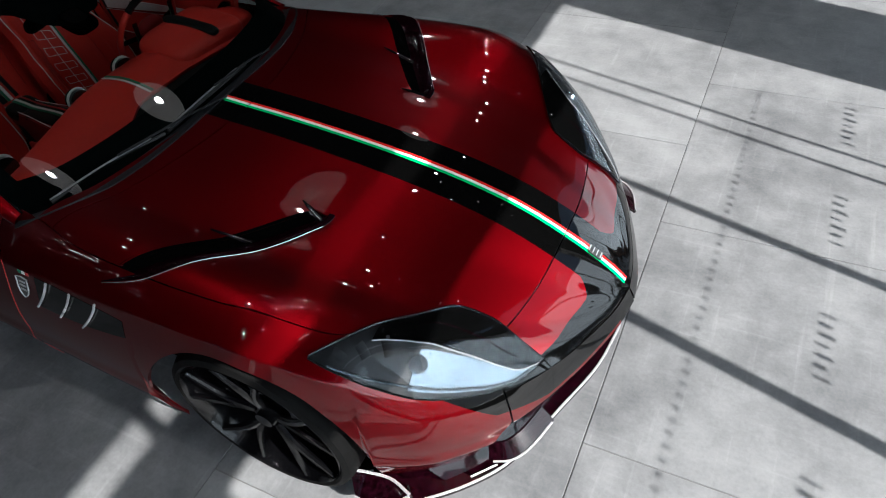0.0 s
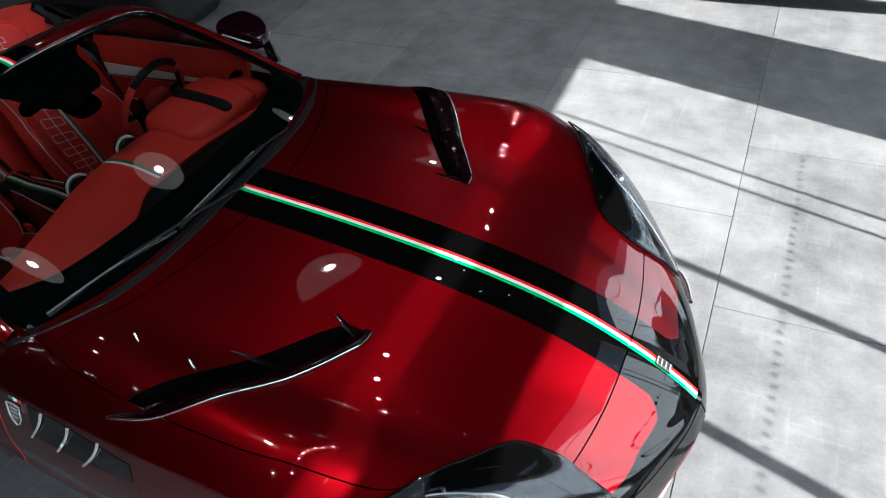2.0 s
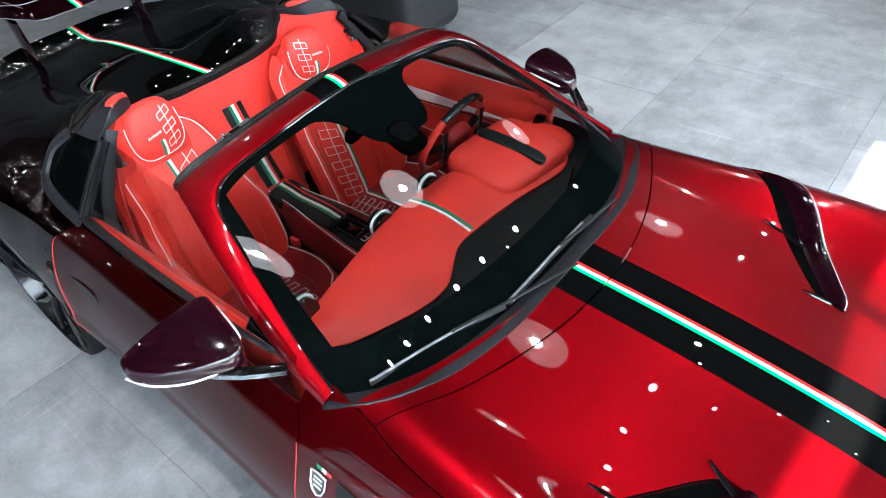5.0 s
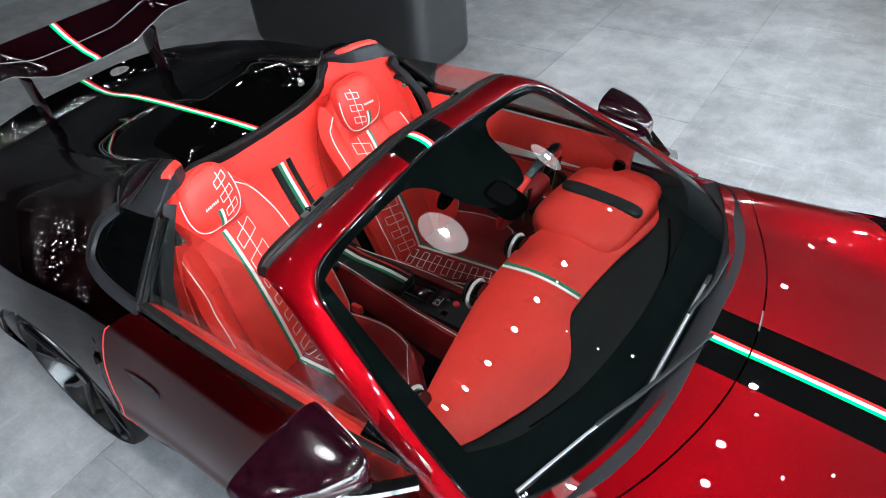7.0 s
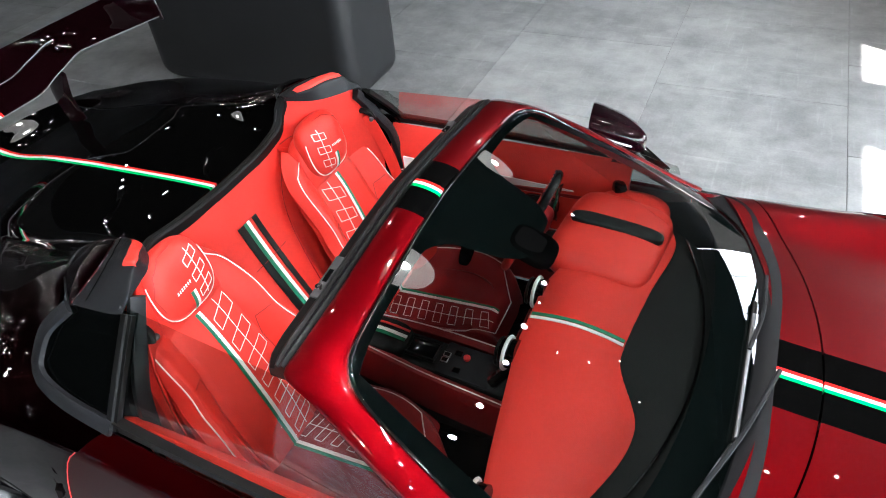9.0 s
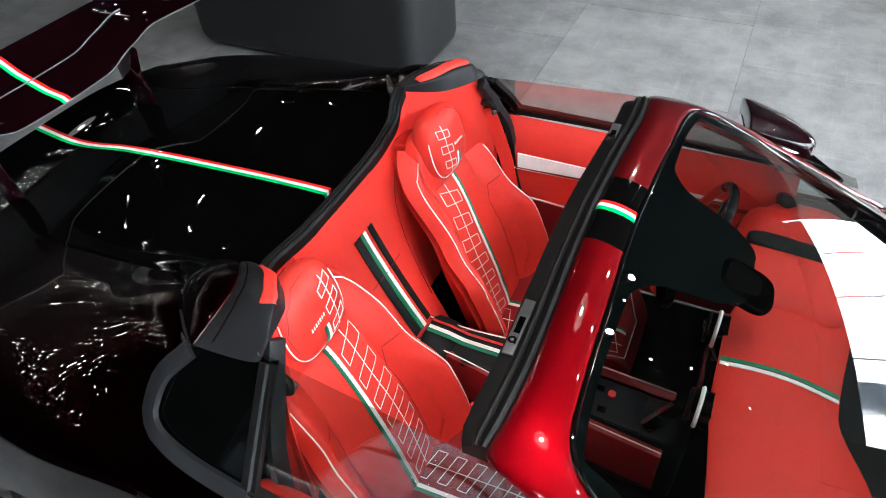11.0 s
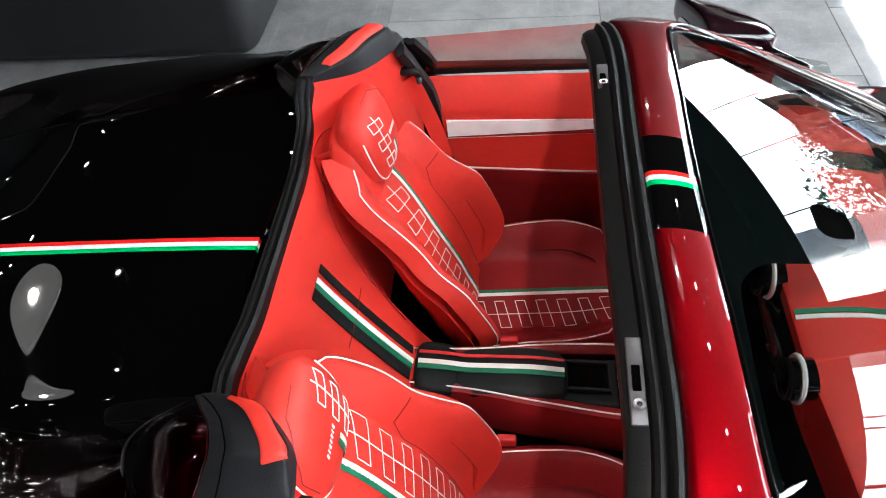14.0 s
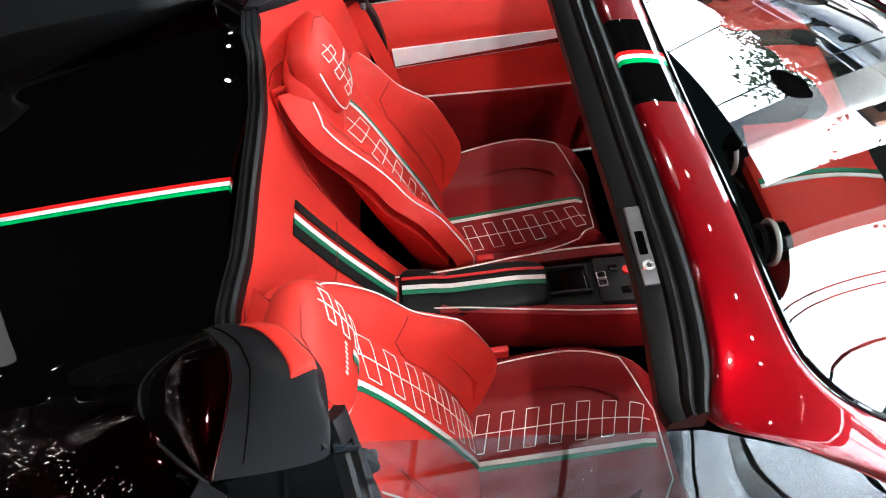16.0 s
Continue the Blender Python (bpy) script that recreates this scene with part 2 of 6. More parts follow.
for turn, stretch in ((0.5, (1.5, 26.0, 1.0)), (-0.9, (30.0, 2.0, 1.0))):
    mp, ns, mr = t.nodes.new("ShaderNodeMapping"), t.nodes.new("ShaderNodeTexNoise"), t.nodes.new("ShaderNodeMapRange")
    mp.inputs["Rotation"].default_value, mp.inputs["Scale"].default_value = (0, 0, turn), stretch
    ns.inputs["Scale"].default_value, ns.inputs["Detail"].default_value = 1.0, 4
    mr.inputs["From Min"].default_value, mr.inputs["From Max"].default_value, mr.inputs["To Max"].default_value = 0.60, 0.78, 0.16
    t.links.new(geo.outputs["Position"], mp.inputs["Vector"])
    t.links.new(mp.outputs[0], ns.inputs["Vector"])
    t.links.new(ns.outputs[0], mr.inputs[0])
    s = math_node(t, "ADD", s, math_node(t, "MULTIPLY", mr.outputs[0], vals[1]))
s = math_node(t, "ADD", s, math_node(t, "MULTIPLY", math_node(t, "SUBTRACT", info.outputs["Random"], 0.5), 0.10))
r = t.nodes.new("ShaderNodeValToRGB")
r.color_ramp.elements[0].position, r.color_ramp.elements[1].position = 0.405, 0.715
r.color_ramp.elements[0].color, r.color_ramp.elements[1].color = (0.108, 0.111, 0.116, 1), (0.28, 0.284, 0.289, 1)
t.links.new(s, r.inputs[0])
t.links.new(r.outputs[0], p.inputs["Base Color"])
rr = t.nodes.new("ShaderNodeMapRange")
rr.inputs["To Min"].default_value, rr.inputs["To Max"].default_value = 0.42, 0.68
t.links.new(vals[1], rr.inputs[0])
t.links.new(rr.outputs[0], p.inputs["Roughness"])
b = t.nodes.new("ShaderNodeBump")
b.inputs["Strength"].default_value, b.inputs["Distance"].default_value = 0.15, 0.002
t.links.new(vals[2], b.inputs["Height"])
t.links.new(b.outputs[0], p.inputs["Normal"])
M["tile"] = m
M["grout"] = mat("grout", (0.15, 0.15, 0.15), 0.9)


# ---- mesh tools ----
def curve(*pairs):
    """A smooth curve through (x, value) pairs that does not overshoot."""
    xs, ys = np.array(pairs, float).T
    h, d = np.diff(xs), np.diff(ys) / np.diff(xs)
    m = np.zeros(len(xs))
    m[0], m[-1] = d[0], d[-1]
    for i in range(1, len(xs) - 1):
        if d[i - 1] * d[i] > 0:
            w1, w2 = 2 * h[i] + h[i - 1], h[i] + 2 * h[i - 1]
            m[i] = (w1 + w2) / (w1 / d[i - 1] + w2 / d[i])

    def f(x):
        x = np.asarray(x, float)
        c = np.clip(x, xs[0], xs[-1])
        i = np.clip(np.searchsorted(xs, c) - 1, 0, len(xs) - 2)
        s = (c - xs[i]) / h[i]
        return ((2 * s**3 - 3 * s**2 + 1) * ys[i] + (s**3 - 2 * s**2 + s) * h[i] * m[i] + (3 * s**2 - 2 * s**3) * ys[i + 1] + (s**3 - s**2) * h[i] * m[i + 1])

    return f


def part(name, data, material, parent=None, label="", smooth=True):
    """Links a bmesh, a mesh or (verts, faces) as one mesh object under a thing or a part."""
    if isinstance(data, tuple):
        me = bpy.data.meshes.new(name)
        me.from_pydata([tuple(map(float, v)) for v in data[0]], [], data[1])
        bm = bmesh.new()
        bm.from_mesh(me)
    elif isinstance(data, bmesh.types.BMesh):
        me, bm = bpy.data.meshes.new(name), data
    else:
        me, bm = data, None
    if bm is not None:
        bmesh.ops.recalc_face_normals(bm, faces=bm.faces)
        bm.to_mesh(me)
        bm.free()
        if smooth:
            me.polygons.foreach_set("use_smooth", [True] * len(me.polygons))
            me.set_sharp_from_angle(angle=radians(38))
        me.materials.append(material)
    ob = new(name, me)
    if parent is not None:
        ob.parent = parent
    if label:
        ob["label"] = label
    return ob


def thing(name, label, category, group="", at=(0, 0, 0)):
    e = new(name)
    e.location = at
    e.empty_display_size = 0.1
    return tagged(e, label, category, group)


def join(*pieces):
    verts, faces = [], []
    for v, f in pieces:
        n = len(verts)
        verts.extend(map(tuple, v))
        faces.extend(tuple(i + n for i in q) for q in f)
    return verts, faces


def normals(P):
    a, b = np.gradient(P, axis=0), np.gradient(P, axis=1)
    n = np.cross(a, b)
    return n / np.maximum(np.linalg.norm(n, axis=-1, keepdims=True), 1e-9)


def sheet(P):
    nu, nv = P.shape[:2]
    i = lambda a, b: a * nv + b
    return list(P.reshape(-1, 3)), [(i(a, b), i(a + 1, b), i(a + 1, b + 1), i(a, b + 1)) for a in range(nu - 1) for b in range(nv - 1)]


def shell(P, thick, toward=None):
    """A closed panel: the sheet P and a copy of it set back by thick, with a rim between. toward: a point on the inner side."""
    N = normals(P)
    if toward is not None:
        side = ((np.asarray(toward) - P) * N).sum(-1).mean()
        N = N * (1 if side > 0 else -1)
    Q = P + N * thick
    nu, nv = P.shape[:2]
    v1, f1 = sheet(P)
    v2, f2 = sheet(Q)
    o = nu * nv
    rim = [(0, b) for b in range(nv)] + [(a, nv - 1) for a in range(1, nu)] + [(nu - 1, b) for b in range(nv - 2, -1, -1)] + [(a, 0) for a in range(nu - 2, 0, -1)]
    ids = [a * nv + b for a, b in rim]
    faces = f1 + [tuple(o + i for i in q) for q in f2]
    faces += [(ids[k], ids[(k + 1) % len(ids)], ids[(k + 1) % len(ids)] + o, ids[k] + o) for k in range(len(ids))]
    return v1 + v2, faces


def sweep(points, profile, up=(0, 0, 1), closed=False, scales=None):
    """A profile of (side, up) pairs drawn along a line of points."""
    P = np.array(points, float)
    T = np.roll(P, -1, 0) - np.roll(P, 1, 0) if closed else np.gradient(P, axis=0)
    T /= np.maximum(np.linalg.norm(T, axis=1, keepdims=True), 1e-9)
    U = np.array(up, float) if np.ndim(up) > 1 else np.tile(np.array(up, float), (len(P), 1))
    S = np.cross(T, U)
    S /= np.maximum(np.linalg.norm(S, axis=1, keepdims=True), 1e-9)
    U = np.cross(S, T)
    k, n = len(profile), len(P)
    sc = np.ones(n) if scales is None else np.asarray(scales, float)
    verts = [P[i] + sc[i] * (a * S[i] + b * U[i]) for i in range(n) for a, b in profile]
    faces = []
    for i in range(n if closed else n - 1):
        j = (i + 1) % n
        for c in range(k):
            d = (c + 1) % k
            faces.append((i * k + c, i * k + d, j * k + d, j * k + c))
    if not closed:
        faces += [tuple(range(k)), tuple((n - 1) * k + c for c in range(k))]
    return verts, faces


def ring(r, n=8, squash=1.0):
    return [(r * math.cos(2 * math.pi * i / n), squash * r * math.sin(2 * math.pi * i / n)) for i in range(n)]


def tube(points, r, n=8, up=(0, 0, 1), closed=False, scales=None, squash=1.0):
    return sweep(points, ring(r, n, squash), up, closed, scales)


def ribbon(points, up, width, height=0.0015):
    w = width / 2
    return sweep(points, [(-w, 0), (w, 0), (w, height), (-w, height)], up)


def smooth_line(points, n=24):
    P = np.array(points, float)
    s = np.r_[0, np.cumsum(np.linalg.norm(np.diff(P, axis=0), axis=1))]
    f = [curve(*zip(s, P[:, i])) for i in range(3)]
    u = np.linspace(0, s[-1], n)
    return np.stack([g(u) for g in f], -1)


def rbox(size, bevel=0.01, at=(0, 0, 0), turn=(0, 0, 0), segments=3):
    bm = bmesh.new()
    bmesh.ops.create_cube(bm, size=1.0)
    bmesh.ops.scale(bm, vec=size, verts=bm.verts)
    if bevel:
        bmesh.ops.bevel(bm, geom=bm.edges[:] + bm.verts[:], offset=bevel, segments=segments, affect="EDGES", profile=0.5)
    bmesh.ops.transform(bm, matrix=pose(*at, *turn), verts=bm.verts)
    return bm


def pillow(radii, e1=0.6, e2=0.6, at=(0, 0, 0), turn=(0, 0, 0), n=20, warp=None):
    """A superellipsoid: a rounded, padded form."""
    pw = lambda c, e: np.sign(c) * np.abs(c) ** e
    a, b = np.linspace(-math.pi / 2, math.pi / 2, n), np.linspace(-math.pi, math.pi, 2 * n + 1)[:-1]
    A, B = np.meshgrid(a, b, indexing="ij")
    V = np.stack([pw(np.cos(A), e1) * pw(np.cos(B), e2) * radii[0], pw(np.cos(A), e1) * pw(np.sin(B), e2) * radii[1], pw(np.sin(A), e1) * radii[2]], -1)
    if warp:
        V = warp(V)
    R = np.array(pose(0, 0, 0, *turn).to_3x3())
    V = V @ R.T + np.array(at)
    k = 2 * n
    faces = [(i * k + j, i * k + (j + 1) % k, (i + 1) * k + (j + 1) % k, (i + 1) * k + j) for i in range(n - 1) for j in range(k)]
    bm = bmesh.new()
    vs = [bm.verts.new(v) for v in V.reshape(-1, 3)]
    for f in faces:
        bm.faces.new([vs[i] for i in f])
    bmesh.ops.remove_doubles(bm, verts=bm.verts, dist=1e-5)
    return bm


def disc(r, depth, at, turn=(0, 0, 0), n=32, r2=None):
    bm = bmesh.new()
    bmesh.ops.create_cone(bm, cap_ends=True, segments=n, radius1=r, radius2=r if r2 is None else r2, depth=depth)
    bmesh.ops.transform(bm, matrix=pose(*at, *turn), verts=bm.verts)
    return bm


def spin(profile, axis_at, n=48, turn=(0, 0, 0), closed=True):
    """A closed (radius, along) profile turned round the y axis at a place."""
    R = pose(*axis_at, *turn)
    k = len(profile)
    verts = [R @ Vector((r * math.cos(a), y, r * math.sin(a))) for a in (2 * math.pi * i / n for i in range(n)) for r, y in profile]
    faces = [(i * k + c, i * k + (c + 1) % k, ((i + 1) % n) * k + (c + 1) % k, ((i + 1) % n) * k + c) for i in range(n) for c in range(k if closed else k - 1)]
    return verts, faces


def flip(data):
    v, f = data
    return [(x, -y, z) for x, y, z in v], f


def sides(data, s):
    return data if s > 0 else flip(data)

# ---- the room ----
X0, XR, Y0, Y1 = -9.0, 4.4, -7.0, 9.0
HIGH = CEIL


def slab(name, lo, hi, material, label="", category="", kind="structure", bevel=0.0):
    size = [b - a for a, b in zip(lo, hi)]
    mid = [(a + b) / 2 for a, b in zip(lo, hi)]
    ob = part(name, rbox(size, bevel), material, smooth=False)
    ob.location = mid
    return tagged(ob, label, category, "", kind)


floor = slab("floor", (X0, Y0, -0.20), (XR, Y1, -0.004), M["grout"], "grey concrete-look floor of large square tiles", "floor")
slab("ground", (XR, -60, -0.25), (60, 60, -0.02), M["paving"], "pale paved forecourt outside the glass front", "ground")
slab("ceiling", (X0, Y0, CEIL), (XR + 0.05, Y1, CEIL + 0.2), M["ceiling"], "dark painted showroom ceiling", "ceiling")
slab("wall_west", (X0 - 0.2, Y0 - 0.2, -0.2), (X0, Y1 + 0.2, CEIL), M["wall"], "plain dark rear wall", "wall")
slab("wall_south", (X0, Y0 - 0.2, -0.2), (-4.0, Y0, CEIL), M["wall"], "plain dark side wall", "wall")
slab("ground_south", (-40, -60, -0.25), (XR, Y0 - 0.2, -0.02), M["asphalt"], "dark asphalt yard beside the showroom", "ground")
south = tagged(thing("window_2", "tall glazed showroom side with dark frames", "window wall"), kind="structure")
part("pane", rbox((XR + 4.0, 0.012, CEIL), 0, ((XR - 4.0) / 2, Y0 - 0.1, CEIL / 2)), M["pane"], south, smooth=False).visible_shadow = False
for x in (-4.0, -2.3, -0.6, 1.1, 2.8, XR):
    part("window_post", rbox((0.07, 0.10, CEIL), 0.004, (x, Y0 - 0.1, CEIL / 2)), M["frame"], south, smooth=False)
for z in (0.06, 2.9, CEIL - 0.1):
    part("window_rail", rbox((XR + 4.0, 0.09, 0.12), 0.004, ((XR - 4.0) / 2, Y0 - 0.1, z)), M["frame"], south, smooth=False)
slab("wall_north", (X0, Y1, -0.2), (XR, Y1 + 0.2, HIGH), M["wall"], "plain dark side wall", "wall")

# glass front with posts, rails and a broad pillar
facade = tagged(thing("window_1", "tall glazed showroom front with dark metal frames", "window wall"), kind="structure")
SL = SUN.z / SUN.x
SY = SUN.y / SUN.x


def rail_height(x):
    return (XR - x) * SL


part("window_frame", rbox((0.03, Y1 - Y0, CEIL - rail_height(0.465)), 0.004, (XR + 0.03, (Y0 + Y1) / 2, (CEIL + rail_height(0.465)) / 2)), M["frame"], facade, smooth=False)
h1, h2, h3 = rail_height(1.0), rail_height(0.62), rail_height(0.465)
part("window_frame", rbox((0.03, Y1 - Y0, h2 - h1), 0.004, (XR + 0.03, (Y0 + Y1) / 2, (h1 + h2) / 2)), M["frame"], facade, smooth=False)
# unseen infill added between the rails to block sun from the far floor
part("window_frame", rbox((0.03, Y1 - 0.45, h3 - h2), 0, (XR + 0.045, (0.45 + Y1) / 2, (h2 + h3) / 2)), M["frame"], facade, smooth=False)
part("window_sill", rbox((0.16, Y1 - Y0, 0.12), 0.004, (XR + 0.08, (Y0 + Y1) / 2, 0.05)), M["frame"], facade, smooth=False)
posts = [1.055, 0.925, 0.265, -0.487, -2.1, -3.6, -5.2, 4.2, 5.8, 7.4]
for y, w in zip(posts, (0.018, 0.018, 0.04, 0.05, 0.06, 0.06, 0.06, 0.02, 0.02, 0.02)):
    part("window_post", rbox((w, w, HIGH - 0.1), 0.003, (XR + 0.1, y, HIGH / 2 + 0.05)), M["frame"], facade, smooth=False)
part("pane", rbox((0.012, Y1 - Y0, HIGH - 0.2), 0, (XR + 0.06, (Y0 + Y1) / 2, HIGH / 2)), M["pane"], facade, smooth=False).visible_shadow = False
slab("pillar", (XR - 0.05, 1.76, -0.02), (XR + 0.35, 2.50, HIGH), M["wall"], "broad plastered pillar in the glass front", "pillar")

# bright hazy distance outside the glass front
slab("backdrop", (27.0, -60, -0.5), (27.2, 60, 21), M["hazy_sky"], "bright hazy sky beyond the forecourt", "backdrop")
slab("backdrop_south", (-40, -30.2, -0.5), (26, -30, 13), M["hazy_south"], "bright hazy sky beyond the forecourt", "backdrop")
# rows of marks stuck on the glass: words as plain bars, and a dashed line
decal = M["frame"]
for k in range(-3, 4):
    y0 = 0.29 + 0.735 * k + SY * 1.55
    word = [rbox((0.003, 0.018 if i % 3 else 0.011, 0.06 - 0.012 * (i % 2)), 0, (XR + 0.02, y0 + 0.052 * (i - 3), 1.505 + 0.01 * (i % 2))) for i in range(7)]
    for b_ in word:
        part("glass_mark", b_, decal, facade, smooth=False)
for k in range(60):
    part("glass_dash", rbox((0.003, 0.016, 0.02), 0, (XR + 0.02, -1.9 + 0.055 * k, 1.947)), decal, facade, smooth=False)

# ---- outside, mirrored in the glass of the car ----
def tree(at, h, r, seed, tint):
    rnd = random.Random(seed)
    e = thing("street_tree", "leafy street tree beyond the forecourt", "tree", "street trees", at)
    part("trunk", tube(smooth_line([(0, 0, 0), (0.06, 0.03, h * 0.3), (0.0, 0.1, h * 0.62)], 8), 0.14, 8, scales=np.linspace(1.2, 0.5, 8)), M["bark"], e)
    v, f = [], []
    for c in range(26):
        d = Vector((rnd.gauss(0, 1), rnd.gauss(0, 1), rnd.gauss(0, 0.7))).normalized() * r * rnd.uniform(0.35, 1.0)
        ctr = Vector((0, 0, h * 0.72)) + d
        for _ in range(45):
            p = ctr + Vector((rnd.gauss(0, 1), rnd.gauss(0, 1), rnd.gauss(0, 1))) * r * 0.17
            a, b = Vector((rnd.gauss(0, 1), rnd.gauss(0, 1), rnd.gauss(0, 1))).normalized() * 0.16, Vector((rnd.gauss(0, 1), rnd.gauss(0, 1), rnd.gauss(0, 1))).normalized() * 0.09
            n_ = len(v)
            v += [p - a, p + b, p + a, p - b]
            f.append((n_, n_ + 1, n_ + 2, n_ + 3))
    part("crown", (v, f), tint, e, smooth=False)


def house(at, size, turn, wall_mat, label, floors, bays, glazing="smoked"):
    e = thing("building", label, "building", "", at)
    e.rotation_euler = (0, 0, radians(turn))
    part("wall", rbox(size, 0.02, (0, 0, size[2] / 2)), wall_mat, e, smooth=False)
    part("roof", rbox((size[0] + 0.4, size[1] + 0.4, 0.25), 0.02, (0, 0, size[2] + 0.12)), M["frame"], e, smooth=False)
    for i in range(bays):
        for j in range(floors):
            part("window", rbox((0.1, size[1] / bays * 0.6, size[2] / floors * 0.5), 0.01, (-size[0] / 2 - 0.01, (i + 0.5) * size[1] / bays - size[1] / 2, (j + 0.52) * size[2] / floors)), M[glazing], e, smooth=False)


def parked(at, turn):
    e = thing("parked_car", "white parked saloon car on the forecourt", "car", "parked cars", at)
    e.rotation_euler = (0, 0, radians(turn))
    part("body", pillow((2.15, 0.88, 0.42), 0.5, 0.45, (0, 0, 0.62)), M["white_paint"], e)
    part("cabin", pillow((1.15, 0.74, 0.36), 0.7, 0.55, (-0.2, 0, 1.08)), M["smoked"], e)
    part("roof", pillow((0.8, 0.66, 0.10), 0.6, 0.5, (-0.25, 0, 1.38)), M["white_paint"], e)
    for x in (-1.35, 1.35):
        for y in (-0.8, 0.8):
            part("wheel", disc(0.32, 0.2, (x, y, 0.32), (90, 0, 0)), M["tyre"], e)


tree((15.0, 13.5, 0), 6.0, 2.2, 1, M["leaf"])
tree((17.5, 19.5, 0), 5.2, 2.0, 2, M["leaf_red"])
tree((16.0, 7.5, 0), 5.5, 2.0, 3, M["leaf"])
tree((19.0, 1.5, 0), 5.0, 1.8, 4, M["leaf"])
house((22.5, 22, 0), (5, 12, 4.2), 30, M["terracotta"], "terracotta low building with dark windows", 1, 5)
house((24.0, 6, 0), (4, 10, 5.0), 0, M["white_wall"], "white two-storey building with dark windows", 2, 5)
house((-4.5, -20.0, 0), (5, 15, 8.6), -93, M["grey_wall"], "pale glass-fronted building with a grid of windows", 5, 10, "dull_pane")
parked((11.0, 10.0, 0), 60)
parked((12.5, 15.0, 0), 55)
for x, y in ((6.2, -3.2), (6.2, 4.8), (3.7, -9.6)):
    col = thing("round_column", "round white concrete column outside the glass front", "column", "outside columns", (x, y, 0))
    part("shaft", disc(0.32, 4.4, (0, 0, 2.2)), M["white_wall"], col)
    part("base", disc(0.36, 0.12, (0, 0, 0.06)), M["white_wall"], col)

# another car on show beyond
show = thing("display_car", "black parked sports car on the showroom floor", "car", at=(2.42, 4.86, 0))
part("body", pillow((0.90, 1.55, 0.36), 0.6, 0.72, (0, 0.35, 0.50)), M["gloss"], show)
part("cabin", pillow((0.72, 0.85, 0.30), 0.75, 0.6, (0, 0.55, 0.90)), M["smoked"], show)
part("lip", pillow((0.88, 0.10, 0.05), 0.5, 0.5, (0, -1.10, 0.17)), M["matte"], show)
for x in (-0.78, 0.78):
    for y in (-0.55, 1.35):
        wheel_ = part("wheel", disc(0.33, 0.24, (x, y, 0.33), (0, 90, 0)), M["tyre"], show)
        part("rim", disc(0.24, 0.26, (x, y, 0.33), (0, 90, 0)), M["rim"], wheel_)

# dark standing panel beyond the car
panel = thing("partition_panel", "charcoal grey standing block with rounded edges", "partition", at=(-3.04, 2.56, 0))
part("board", rbox((1.84, 0.72, 2.4), 0.14, (0, 0, 1.2), segments=8), M["partition"], panel)

# ---- body form: every height and width is a smooth curve along the car ----
top_half = curve((-2.45, 0.78), (-2.2, 0.86), (-1.8, 0.90), (-1.5, 0.915), (-1.2, 0.89), (-0.9, 0.87), (-0.4, 0.875), (0.3, 0.90), (0.9, 0.925), (1.25, 0.93), (1.5, 0.89), (1.7, 0.80), (1.85, 0.68), (1.95, 0.565), (2.05, 0.40), (2.12, 0.22), (2.155, 0.10), (2.17, 0.0))
z_mid = curve((-2.45, 1.0), (-2.27, 0.975), (-2.0, 1.012), (-1.7, 1.036), (-1.2, 1.058), (-0.5, 1.0), (0.15, 0.92), (0.55, 0.873), (0.9, 0.838), (1.25, 0.79), (1.5, 0.742), (1.75, 0.668), (1.95, 0.568), (2.1, 0.465), (2.17, 0.40))
z_in = curve((-2.45, 0.99), (-2.27, 0.965), (-1.9, 1.02), (-1.5, 1.06), (-1.2, 1.078), (-0.5, 1.0), (0.15, 0.91), (0.55, 0.865), (0.9, 0.825), (1.25, 0.765), (1.5, 0.71), (1.75, 0.625), (1.95, 0.53), (2.1, 0.445), (2.17, 0.40))
z_val = curve((-2.45, 0.96), (-2.27, 0.95), (-1.9, 1.02), (-1.5, 1.09), (-1.2, 1.15), (-0.5, 1.0), (0.15, 0.88), (0.55, 0.85), (0.9, 0.815), (1.25, 0.765), (1.5, 0.71), (1.75, 0.62), (1.95, 0.51), (2.1, 0.43), (2.17, 0.40))
z_crest = curve((-2.45, 0.90), (-2.2, 0.95), (-1.9, 0.985), (-1.5, 1.0), (-1.2, 0.985), (-0.9, 0.93), (-0.4, 0.875), (0.15, 0.84), (0.55, 0.845), (0.9, 0.85), (1.25, 0.838), (1.5, 0.77), (1.75, 0.635), (1.95, 0.49), (2.1, 0.42), (2.17, 0.39))
z_edge = curve((-2.45, 0.80), (-2.2, 0.85), (-1.9, 0.88), (-1.5, 0.90), (-1.2, 0.89), (-0.9, 0.84), (-0.4, 0.775), (0.15, 0.735), (0.55, 0.735), (0.9, 0.76), (1.25, 0.765), (1.5, 0.70), (1.75, 0.565), (1.95, 0.44), (2.1, 0.40), (2.17, 0.38))
AXLES, ARCH, HUB = (1.22, -1.50), 0.385, 0.345
FR = np.array([0.0, 0.40, 0.62, 0.85, 1.0])


